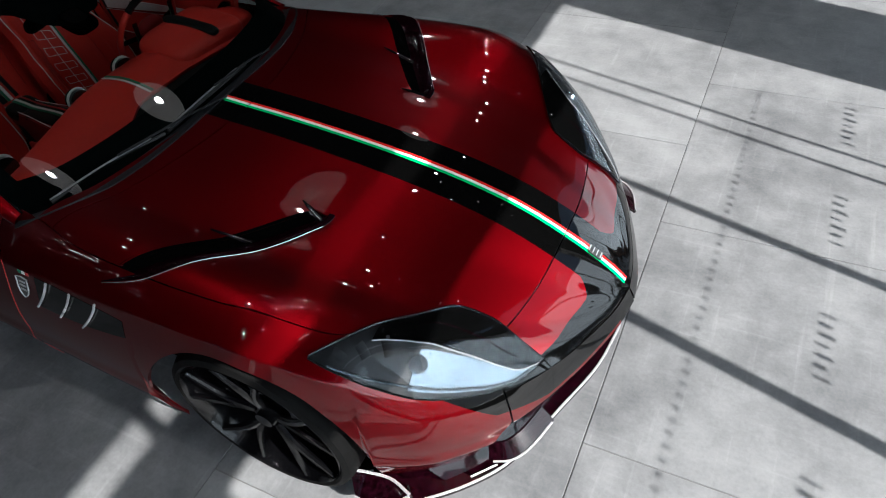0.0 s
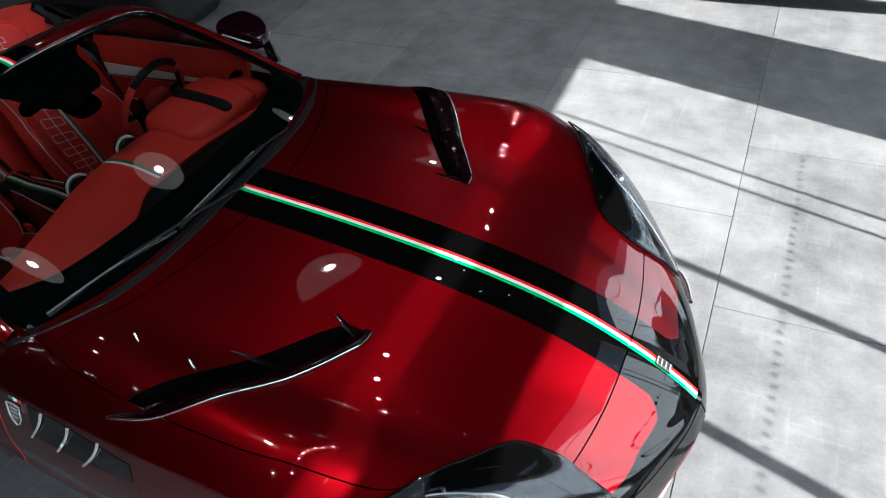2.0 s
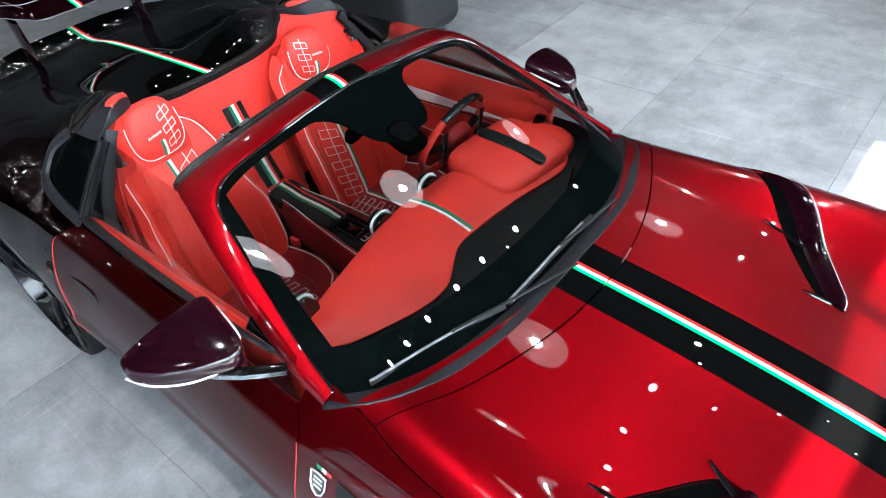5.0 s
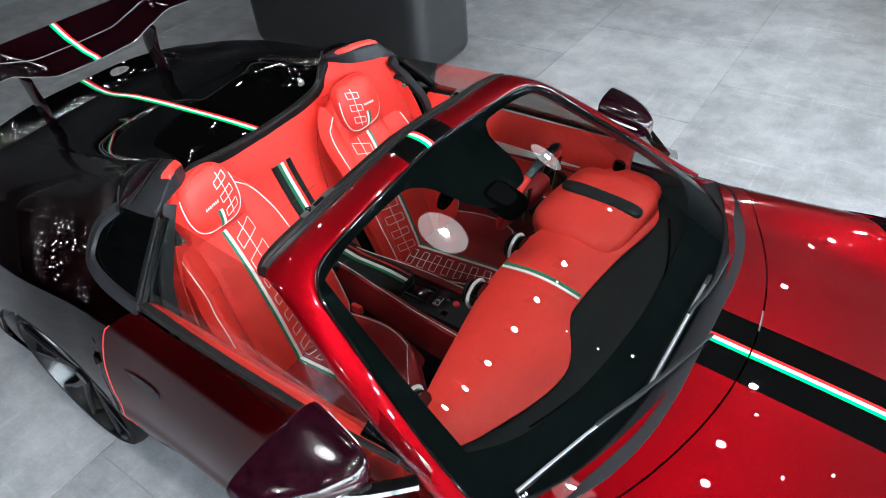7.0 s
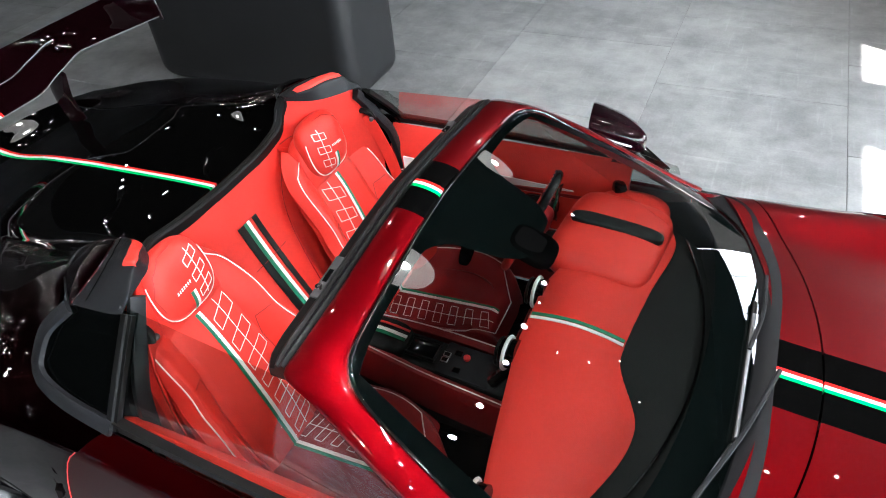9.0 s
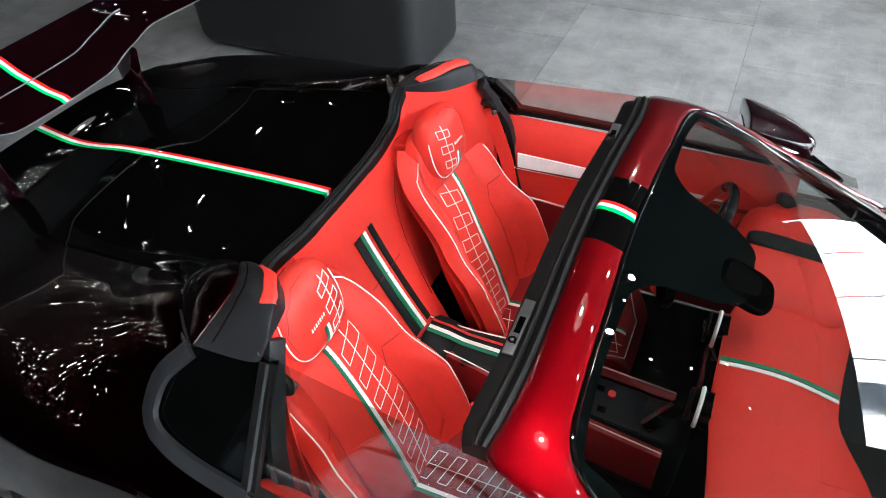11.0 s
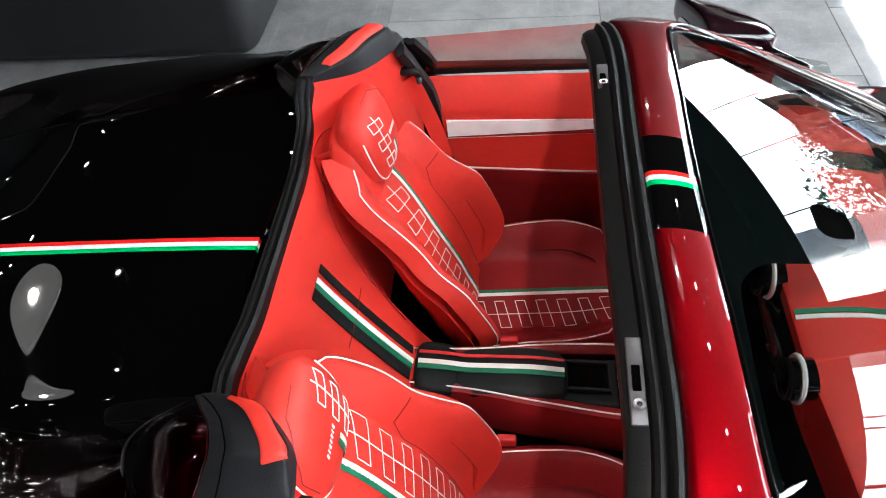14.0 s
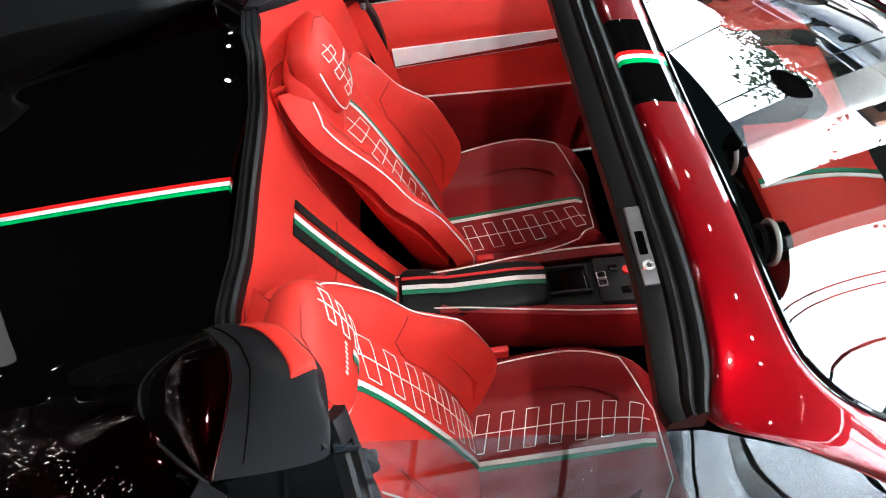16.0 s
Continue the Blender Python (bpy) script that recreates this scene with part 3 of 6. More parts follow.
def top(x, y):
    """Height of the upper surface."""
    x, y = np.broadcast_arrays(np.asarray(x, float), np.asarray(y, float))
    f = np.clip(np.abs(y) / np.maximum(top_half(x), 1e-4), 0, 1)
    Z = np.stack([z_mid(x), z_in(x), z_val(x), z_crest(x), z_edge(x)], -1)
    h = np.diff(FR)
    d = np.diff(Z, axis=-1) / h
    m = np.zeros_like(Z)
    m[..., 1:-1] = (d[..., :-1] * h[1:] + d[..., 1:] * h[:-1]) / (h[1:] + h[:-1])
    m[..., -1] = d[..., -1] * 1.25
    i = np.clip(np.searchsorted(FR, f) - 1, 0, 3)
    take = lambda A, k: np.take_along_axis(A, k[..., None], -1)[..., 0]
    s = (f - FR[i]) / h[i]
    return ((2 * s**3 - 3 * s**2 + 1) * take(Z, i) + (s**3 - 2 * s**2 + s) * h[i] * take(m, i) + (3 * s**2 - 2 * s**3) * take(Z, i + 1) + (s**3 - s**2) * h[i] * take(m, i + 1))


def low_edge(x):
    z = np.full(np.shape(x), 0.17)
    for a in AXLES:
        d = ARCH**2 - (x - a) ** 2
        z = np.where(d > 0, np.maximum(z, HUB + np.sqrt(np.maximum(d, 0)) * 0.98), z)
    return z


def flank(x, v, bottom=None):
    """The side of the body: v 0 at the shoulder to 1 at the lower edge."""
    x, v = np.broadcast_arrays(np.asarray(x, float), np.asarray(v, float))
    e = 0.004
    dy = (top_half(np.minimum(x + e, 2.17)) - top_half(x - e)) / (np.minimum(x + e, 2.17) - x + e)
    nx, ny = -dy, np.ones_like(dy)
    ln = np.hypot(nx, ny)
    zt = top(x, top_half(x))
    zb = low_edge(x) if bottom is None else np.full(np.shape(x), float(bottom))
    z = zt + (zb - zt) * v
    h = (zt - z) / (zt - 0.17)
    off = 0.072 * np.sin(np.minimum(1, h / 0.5) * math.pi / 2) - 0.055 * np.maximum(0, (h - 0.62) / 0.38) ** 1.4
    off = (off + 0.010 * np.exp(-(((h - 0.60) / 0.05) ** 2))) * np.interp(x, [1.75, 2.05], [1.0, 0.42])
    return np.stack([x + nx / ln * off, top_half(x) + ny / ln * off, z], -1)


def skin(x, q, bottom=None):
    """q 0 at the middle, 1 at the shoulder, 2 at the lower edge (left side)."""
    x, q = np.broadcast_arrays(np.asarray(x, float), np.asarray(q, float))
    y = np.minimum(q, 1) * top_half(x)
    P = np.stack([x, y, top(x, y)], -1)
    F = flank(x, np.maximum(q - 1, 0), bottom)
    return np.where((q > 1)[..., None], F, P)


def skin_normal(x, q):
    e = 0.003
    n = np.cross(skin(x, q + e) - skin(x, q - e), skin(x + e, q) - skin(x - e, q))
    n /= np.linalg.norm(n, axis=-1, keepdims=True)
    return n * np.where(n[..., 2:] + n[..., 1:2] < 0, -1, 1)


CORE = (0, 0, 0.4)
door_front = curve((0.85, 0.173), (0.92, 0.176), (0.99, 0.228), (1.2, 0.236), (2.0, 0.20))
door_back = curve((0.85, -0.953), (0.914, -0.965), (0.973, -1.006), (1.06, -1.056), (1.3, -1.085), (2.0, -1.09))
car = thing("sports_car", "red open-top sports car with black stripes and tricolour line, roof down", "car")

VENT_IN = ((0.72, 0.866), (0.80, 0.795), (0.885, 0.71), (0.965, 0.605), (1.055, 0.49), (1.145, 0.385), (1.18, 0.358))
VENT_OUT = ((0.72, 0.874), (0.861, 0.848), (0.97, 0.79), (1.06, 0.692), (1.14, 0.57), (1.215, 0.455), (1.25, 0.39), (1.25, 0.362))

_i = smooth_line([(x, y, 0) for x, y in VENT_IN], 40)[:, :2]
_o = smooth_line([(x, y, 0) for x, y in VENT_OUT], 40)[:, :2]
VENT_RIM = np.concatenate([(_i + (_o - _i) * 0.10)[4:], (_o + (_i - _o) * 0.10)[:3:-1]])


def in_vent(x, y):
    """Inside the outline of a bonnet vent."""
    y = np.abs(y)
    a, b = VENT_RIM, np.roll(VENT_RIM, -1, 0)
    c = ((a[:, 1] > y) != (b[:, 1] > y)) & (x < (b[:, 0] - a[:, 0]) * (y - a[:, 1]) / (b[:, 1] - a[:, 1] + 1e-12) + a[:, 0])
    return bool(c.sum() % 2)


def holed(data):
    """Takes out the faces over the vents and draws the edge of the hole onto the outline."""
    v, f = [np.array(p) for p in data[0]], data[1]
    out = [in_vent(*(sum(v[i] for i in q) / len(q))[:2]) for q in f]
    gone = {i for q, o in zip(f, out) if o for i in q}
    keep = [q for q, o in zip(f, out) if not o]
    rim = np.concatenate([np.linspace(p, q, 5)[:-1] for p, q in zip(VENT_RIM, np.roll(VENT_RIM, -1, 0))])
    for i in gone & {i for q in keep for i in q}:
        p = v[i]
        n = rim[np.argmin(((rim - (p[0], abs(p[1]))) ** 2).sum(1))]
        y = math.copysign(n[1], p[1])
        v[i] = np.array((n[0], y, p[2] + float(top(n[0], y)) - float(top(p[0], p[1]))))
    return v, keep


# bonnet
shut = curve((0.2, 0.74), (0.376, 0.768), (0.554, 0.806), (0.733, 0.823), (1.0, 0.834), (1.16, 0.831), (1.272, 0.82), (1.405, 0.80), (1.50, 0.775), (1.56, 0.735), (1.641, 0.602), (1.741, 0.467), (1.832, 0.441), (1.93, 0.437))


def bonnet_point(u, v, a=0.672, b=1.93):
    x0 = a + (b - a) * v
    x = x0
    for _ in range(12):
        y = u * (shut(x) - 0.0018)
        x = x0 + (-0.40 + 0.13 * v) * y**2
    return x, y


u, v = np.meshgrid(np.linspace(-1, 1, 121), np.linspace(0, 1, 120), indexing="ij")
bx, by = bonnet_point(u, v)
part("bonnet", holed(shell(np.stack([bx, by, top(bx, by)], -1), 0.014, CORE)), M["hood"], car, "candy red bonnet with black band and tricolour line")
# cowl strip behind the bonnet
u, v = np.meshgrid(np.linspace(-1, 1, 61), np.linspace(0, 1, 8), indexing="ij")
cx = 0.548 + 0.119 * v
for _ in range(12):
    cy = u * (shut(cx) - 0.0018)
    cx = 0.548 + 0.119 * v - (0.36 + 0.04 * v) * cy**2
part("cowl_panel", shell(np.stack([cx, cy, top(cx, cy)], -1), 0.014, CORE), M["hood"], car, "red cowl strip with black band")
# nose
u, v = np.meshgrid(np.linspace(-1, 1, 71), np.linspace(0, 1, 30), indexing="ij")
ny = u * 0.435
nx0 = 1.934 - 0.27 * ny**2
inv = curve(*[(float(top_half(x)), float(x)) for x in (2.17, 2.155, 2.12, 2.05, 1.95, 1.85)])
nx1 = inv(np.abs(ny)) - 0.002
nx = nx0 + (nx1 - nx0) * v
part("nose_panel", shell(np.stack([nx, ny, top(nx, ny)], -1), 0.014, CORE), M["nose"], car, "red nose panel with black front band")

# wings, doors and rear quarters
for s in (1, -1):
    # front wing: from the bonnet gap over the shoulder down to arch and sill
    xs = np.r_[np.linspace(0.178, 0.8, 26), np.linspace(0.82, 1.62, 60), np.linspace(1.635, 1.93, 22)]
    qs = np.r_[np.linspace(0, 1, 16), np.linspace(1.03, 2, 34)]
    X, Q = np.meshgrid(xs, qs, indexing="ij")
    q0 = (shut(np.minimum(X, 1.93)) + 0.0018) / top_half(X)
    Qm = np.where(Q <= 1, q0 + (1 - q0) * Q, Q)
    X = X + (door_front(Qm) - 0.173) * np.clip((0.8 - X) / 0.622, 0, 1)
    # lower front end swept back to the intake
    X = np.where(X > 1.635, 1.635 + (X - 1.635) * (1 - 0.46 * np.clip((Qm - 1.42) / 0.58, 0, 1)), X)
    part("front_wing", sides(shell(skin(X, Qm), 0.012, (1.0, 0.3, 0.3)), s), M["front_wing"], car, "candy red front wing over the wheel")
    # front bumper skin round the corner to the middle
    th = np.linspace(0, 1, 44)
    xb = 1.934 + (2.1695 - 1.934) * (1 - (1 - th) ** 2.2)
    X, Q = np.meshgrid(xb, np.r_[np.linspace(0, 1, 8), np.linspace(1.05, 2.0, 20)], indexing="ij")
    Q = np.where(Q <= 1, np.minimum(1, 0.439 / np.maximum(top_half(X), 0.01)) * (1 - Q) + Q, Q)
    band_foot = skin(xb, 0 * xb + 2.0, 0.325)
    part("front_bumper", sides(shell(skin(X, Q, 0.325), 0.012, CORE), s), M["nose"], car, "front bumper with black upper band")
    # door
    us = np.linspace(0, 1, 50)
    qs = np.r_[np.linspace(0.925, 1, 8), np.linspace(1.03, 2, 36)]
    X, Q = np.meshgrid(us, qs, indexing="ij")
    X = door_back(Q) + 0.004 + (door_front(Q) - door_back(Q) - 0.007) * X
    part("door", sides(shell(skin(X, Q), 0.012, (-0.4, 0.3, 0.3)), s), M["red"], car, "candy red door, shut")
    # bright red tubes stand in for the highlight along the door gaps
    for gap, lo, hi in ((door_front, 1.0, 1.9), (door_back, 1.0, 1.72)):
        qq = np.linspace(lo, hi, 22)
        part("door_edge_glint", sides(tube(skin(gap(qq), qq) + skin_normal(gap(qq), qq) * 0.0005, 0.0016, 6), s), M["stripe_red"], car)
    # rear quarter
    xs = np.r_[np.linspace(-2.44, -1.98, 20), np.linspace(-1.96, -1.05, 70), np.linspace(-1.04, -0.953, 8)]
    qs = np.r_[np.linspace(0.50, 1, 30), np.linspace(1.03, 2, 34)]
    X, Q = np.meshgrid(xs, qs, indexing="ij")
    cut = curve((-1.26, 0.0), (-1.16, 0.34), (-0.95, 0.42))
    Qm = np.where(Q <= 1, Q + (1 - Q) / 0.5 * cut(X), Q)
    X = X + (door_back(Qm) + 0.955) * np.clip((X + 1.35) / 0.4, 0, 1)
    part("rear_wing", sides(shell(skin(X, Qm), 0.012, (-1.5, 0.2, 0.3)), s), M["dark"], car, "red rear wing panel with shade in its colour")
# rear deck
xs = np.linspace(-2.44, -1.215, 60)
X, U = np.meshgrid(xs, np.linspace(-1, 1, 61), indexing="ij")
Y = U * (0.525 * top_half(X))
Xd = X + np.maximum(0, (X + 1.6) / 0.39) * 0.45 * Y**2
part("rear_deck", shell(np.stack([Xd, Y, top(Xd, Y) - 0.003 * (np.abs(U) > 0.95)], -1), 0.014, CORE), M["deck"], car, "gloss black rear deck with tricolour line")
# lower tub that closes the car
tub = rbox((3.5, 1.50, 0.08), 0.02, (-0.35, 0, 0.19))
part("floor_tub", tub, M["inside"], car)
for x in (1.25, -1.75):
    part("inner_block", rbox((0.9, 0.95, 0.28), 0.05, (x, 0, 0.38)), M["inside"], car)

# ---- glass and frame ----
def screen(u, v):
    """u -1 to 1 across, v 0 at the cowl to 1 at the header."""
    u, v = np.broadcast_arrays(np.asarray(u, float), np.asarray(v, float))
    yb, yt = 0.762, 0.612
    y = u * (yb + (yt - yb) * v + 0.015 * np.sin(v * math.pi) * u**2)
    xb, zb = 0.512 - 0.11 * u**2 - 0.132 * u**6, 0.862 - 0.02 * u**2 - 0.010 * u**6
    xt, zt = -0.362 + 0.05 * u**6, 1.221 - 0.05 * u**2 - 0.013 * u**8
    bulge = 0.016 * np.sin(v * math.pi) * (1 - 0.75 * u**2)
    return np.stack([xb + (xt - xb) * v + bulge * 0.38, y, zb + (zt - zb) * v + bulge], -1)


u, v = np.meshgrid(np.linspace(-1, 1, 41), np.linspace(0, 1, 31), indexing="ij")
ws = part("windscreen", sheet(screen(u, v)), M["screen"], car, "clear raked windscreen with black border")
ws.visible_shadow = False


def under(P, d):
    N = normals(P)
    N = N * np.where(N[..., 2:] < 0, -1, 1)
    return P - N * d


def border(u0, u1, v0, v1, nu=30, nv=8):
    u, v = np.meshgrid(np.linspace(0, 1, nu), np.linspace(0, 1, nv), indexing="ij")
    V = v0(u) + (v1(u) - v0(u)) * v if callable(v0) else v0 + (v1 - v0) * v
    U = u0 + (u1 - u0) * u
    return sheet(under(screen(U, V), 0.004))


tab = curve((0, 0.955), (0.33, 0.95), (0.385, 0.90), (0.425, 0.74), (0.47, 0.69), (0.57, 0.69), (0.615, 0.74), (0.66, 0.90), (0.72, 0.95), (1, 0.955))
low = curve((0, 0.22), (0.12, 0.17), (0.5, 0.15), (0.88, 0.17), (1, 0.22))
frit = join(border(-1, 1, lambda u: tab(u), lambda u: 0 * u + 1, 80, 10), border(-1, 1, lambda u: 0 * u, lambda u: low(u), 60, 6), border(-1, -0.93, lambda u: 0.1 + 0 * u, lambda u: 0.96 + 0 * u, 4, 30), border(0.93, 1, lambda u: 0.1 + 0 * u, lambda u: 0.96 + 0 * u, 4, 30))
part("glass_border", frit, M["frit"], ws, "black printed border with mirror mount")
# frame: pillar, header, pillar drawn between its inner edge along the glass and its outer edge
half_in = smooth_line([(-0.360, 0, 1.223), (-0.357, 0.14, 1.218), (-0.351, 0.27, 1.211), (-0.346, 0.40, 1.200), (-0.341, 0.51, 1.187), (-0.333, 0.562, 1.176), (-0.312, 0.600, 1.161), (-0.277, 0.628, 1.141), (-0.19, 0.655, 1.089), (-0.03, 0.698, 0.997), (0.10, 0.732, 0.923), (0.18, 0.748, 0.877), (0.262, 0.764, 0.838)], 72)
half_out = [(-0.449, 0, 1.243), (-0.447, 0.15, 1.236), (-0.443, 0.30, 1.226), (-0.441, 0.42, 1.214), (-0.444, 0.50, 1.203), (-0.452, 0.575, 1.185), (-0.466, 0.632, 1.161), (-0.446, 0.653, 1.154), (-0.40, 0.666, 1.145), (-0.30, 0.697, 1.108), (-0.16, 0.738, 1.040), (0, 0.774, 0.948), (0.10, 0.792, 0.892), (0.18, 0.802, 0.852), (0.262, 0.806, 0.822)]
# the same share of the way along both edges, with the two corners set against each other
marks_in, marks_out = [0, 0.40, 0.562, 0.628, 0.698, 0.760], [0, 0.42, 0.575, 0.653, 0.774, 0.810]
half_out = smooth_line(half_out, 160)
w_in = np.interp(half_in[:, 1], marks_in, np.arange(6))
w_out = np.interp(half_out[:, 1], marks_out, np.arange(6))
half_out = np.stack([np.interp(w_in, w_out, half_out[:, c]) for c in range(3)], -1)
mirrored = lambda H: np.concatenate([(H * np.array((1, -1, 1)))[:0:-1], H])
line, outer = mirrored(half_in), mirrored(half_out)
k = len(line)
T = np.gradient(line, axis=0)
T /= np.linalg.norm(T, axis=1, keepdims=True)
S = outer - line
Un = np.cross(T, S)
Un /= np.linalg.norm(Un, axis=1, keepdims=True)
Un *= np.sign(Un[:, 2:])
prof = [(-0.004, -0.006), (0.004, 0.003), (0.03, 0.0065), (0.12, 0.009), (0.3, 0.0115), (0.5, 0.012), (0.7, 0.0105), (0.88, 0.0065), (0.95, 0.003), (0.985, -0.003), (1.0, -0.012), (0.98, -0.032), (0.5, -0.04), (0.05, -0.03)]
P = np.array([[line[i] + S[i] * pa + Un[i] * pb for pa, pb in prof] for i in range(k)])
P = np.concatenate([P, P[:, :1]], 1)
wf = part("windscreen_frame", sheet(P), M["screen_frame"], car, "candy red windscreen frame with black band and tricolour line")
part("screen_seal", tube(line + Un * 0.002 - S * 0.05, 0.0045, 8), M["gloss"], wf)
# roof seal with ribs and a ledge for the latches behind the header
hs = np.array([p for p in outer if p[0] < -0.436 and abs(p[1]) < 0.636])
back = np.stack([-np.ones(len(hs)), 0 * hs[:, 1], 0 * hs[:, 1]], -1)
seal_prof = [(-0.004, -0.05), (-0.004, -0.010), (0.004, 0.001), (0.011, 0.003), (0.018, -0.001), (0.022, -0.009), (0.026, -0.004), (0.033, -0.002), (0.040, -0.007), (0.043, -0.018), (0.066, -0.022), (0.074, -0.028), (0.076, -0.05)]
seal_w = np.interp(np.abs(hs[:, 1]), [0, 0.55, 0.60, 0.636], [1, 1, 0.9, 0.55])
P = np.array([[hs[i] + back[i] * (a * seal_w[i]) + np.array((0, 0, b)) for a, b in seal_prof + seal_prof[:1]] for i in range(len(hs))])
v_, f_ = sheet(P)
m_ = len(seal_prof) + 1
part("roof_seal", (v_, f_ + [tuple(range(m_ - 1)), tuple((len(hs) - 1) * m_ + c for c in range(m_ - 1))]), M["rubber"], wf, "ribbed black roof seal")
for y, l in ((-0.375, 0.135), (0.345, 0.075)):
    c = np.array((-0.444 - 0.053, y, float(np.interp(abs(y), half_out[:70, 1], half_out[:70, 2])) - 0.0165))
    tilt_ = math.copysign(7, -y)
    lt = part("roof_latch", rbox((0.024, l, 0.006), 0.002, tuple(c), (-tilt_ if y > 0 else 7, 0, 0)), M["latch"], wf, "metal roof latch plate")
    part("latch_pin", spin([(0.004, -0.004), (0.009, -0.004), (0.009, 0.004), (0.004, 0.004)], (c[0], c[1] - 0.30 * l, c[2] + 0.003), 20, (90, 0, 0)), M["chrome"], lt)
    part("latch_slot", rbox((0.013, 0.30 * l, 0.006), 0.002, (c[0], c[1] + 0.02 * l, c[2] + 0.002), (7 if y < 0 else -7, 0, 0)), M["inside"], lt)

# cowl grille and wipers
u, v = np.meshgrid(np.linspace(-1, 1, 50), np.linspace(0, 1, 8), indexing="ij")
gu = np.sign(u) * np.abs(u) ** 0.8
glass_foot = screen(gu, np.zeros_like(gu))
gy = glass_foot[..., 1] + np.sign(u) * 0.050 * v * np.abs(u) ** 6
trim_edge = curve((0, 0.556), (0.2, 0.556), (0.35, 0.546), (0.53, 0.503), (0.60, 0.472), (0.69, 0.425), (0.76, 0.350), (0.80, 0.262))
gx = glass_foot[..., 0] - 0.03 + (trim_edge(np.abs(gy)) - glass_foot[..., 0] + 0.03) * v
gz = glass_foot[..., 2] + 0.001 + 0.008 * np.sin(v * math.pi) * (1 - np.abs(u) ** 3) + (np.maximum(top(gx, gy), 0.80) - glass_foot[..., 2] + 0.004) * v**2 - 0.008 * (1 - v)
part("cowl_trim", shell(np.stack([gx, gy, gz], -1), 0.012, CORE), M["matte"], car, "matt black scuttle trim")
for a, bmid, tip in (((0.565, 0.0, 0.88), (0.42, -0.44, 0.885), (0.335, -0.69, 0.868)), ((0.505, 0.36, 0.872), (0.485, 0.03, 0.895), (0.485, -0.25, 0.890))):
    wp = part("wiper", tube(smooth_line([a, [(p + q) / 2 + d for p, q, d in zip(a, bmid, (0.012, 0, 0.012))], bmid], 12), 0.006, 8, squash=0.6), M["matte"], car, "slim metal wiper arm and blade")
    bl = smooth_line([(*[p + 0.7 * (p - q) for p, q in zip(bmid[:2], tip[:2])], bmid[2]), bmid, tip], 18)
    bl[:, 2] -= 0.016
    part("blade", tube(bl, 0.007, 6, squash=1.3), M["rubber"], wp)
    part("blade_cover", tube(bl[2:] + np.array((0, 0, 0.011)), 0.0045, 6, squash=0.5), M["blade"], wp)

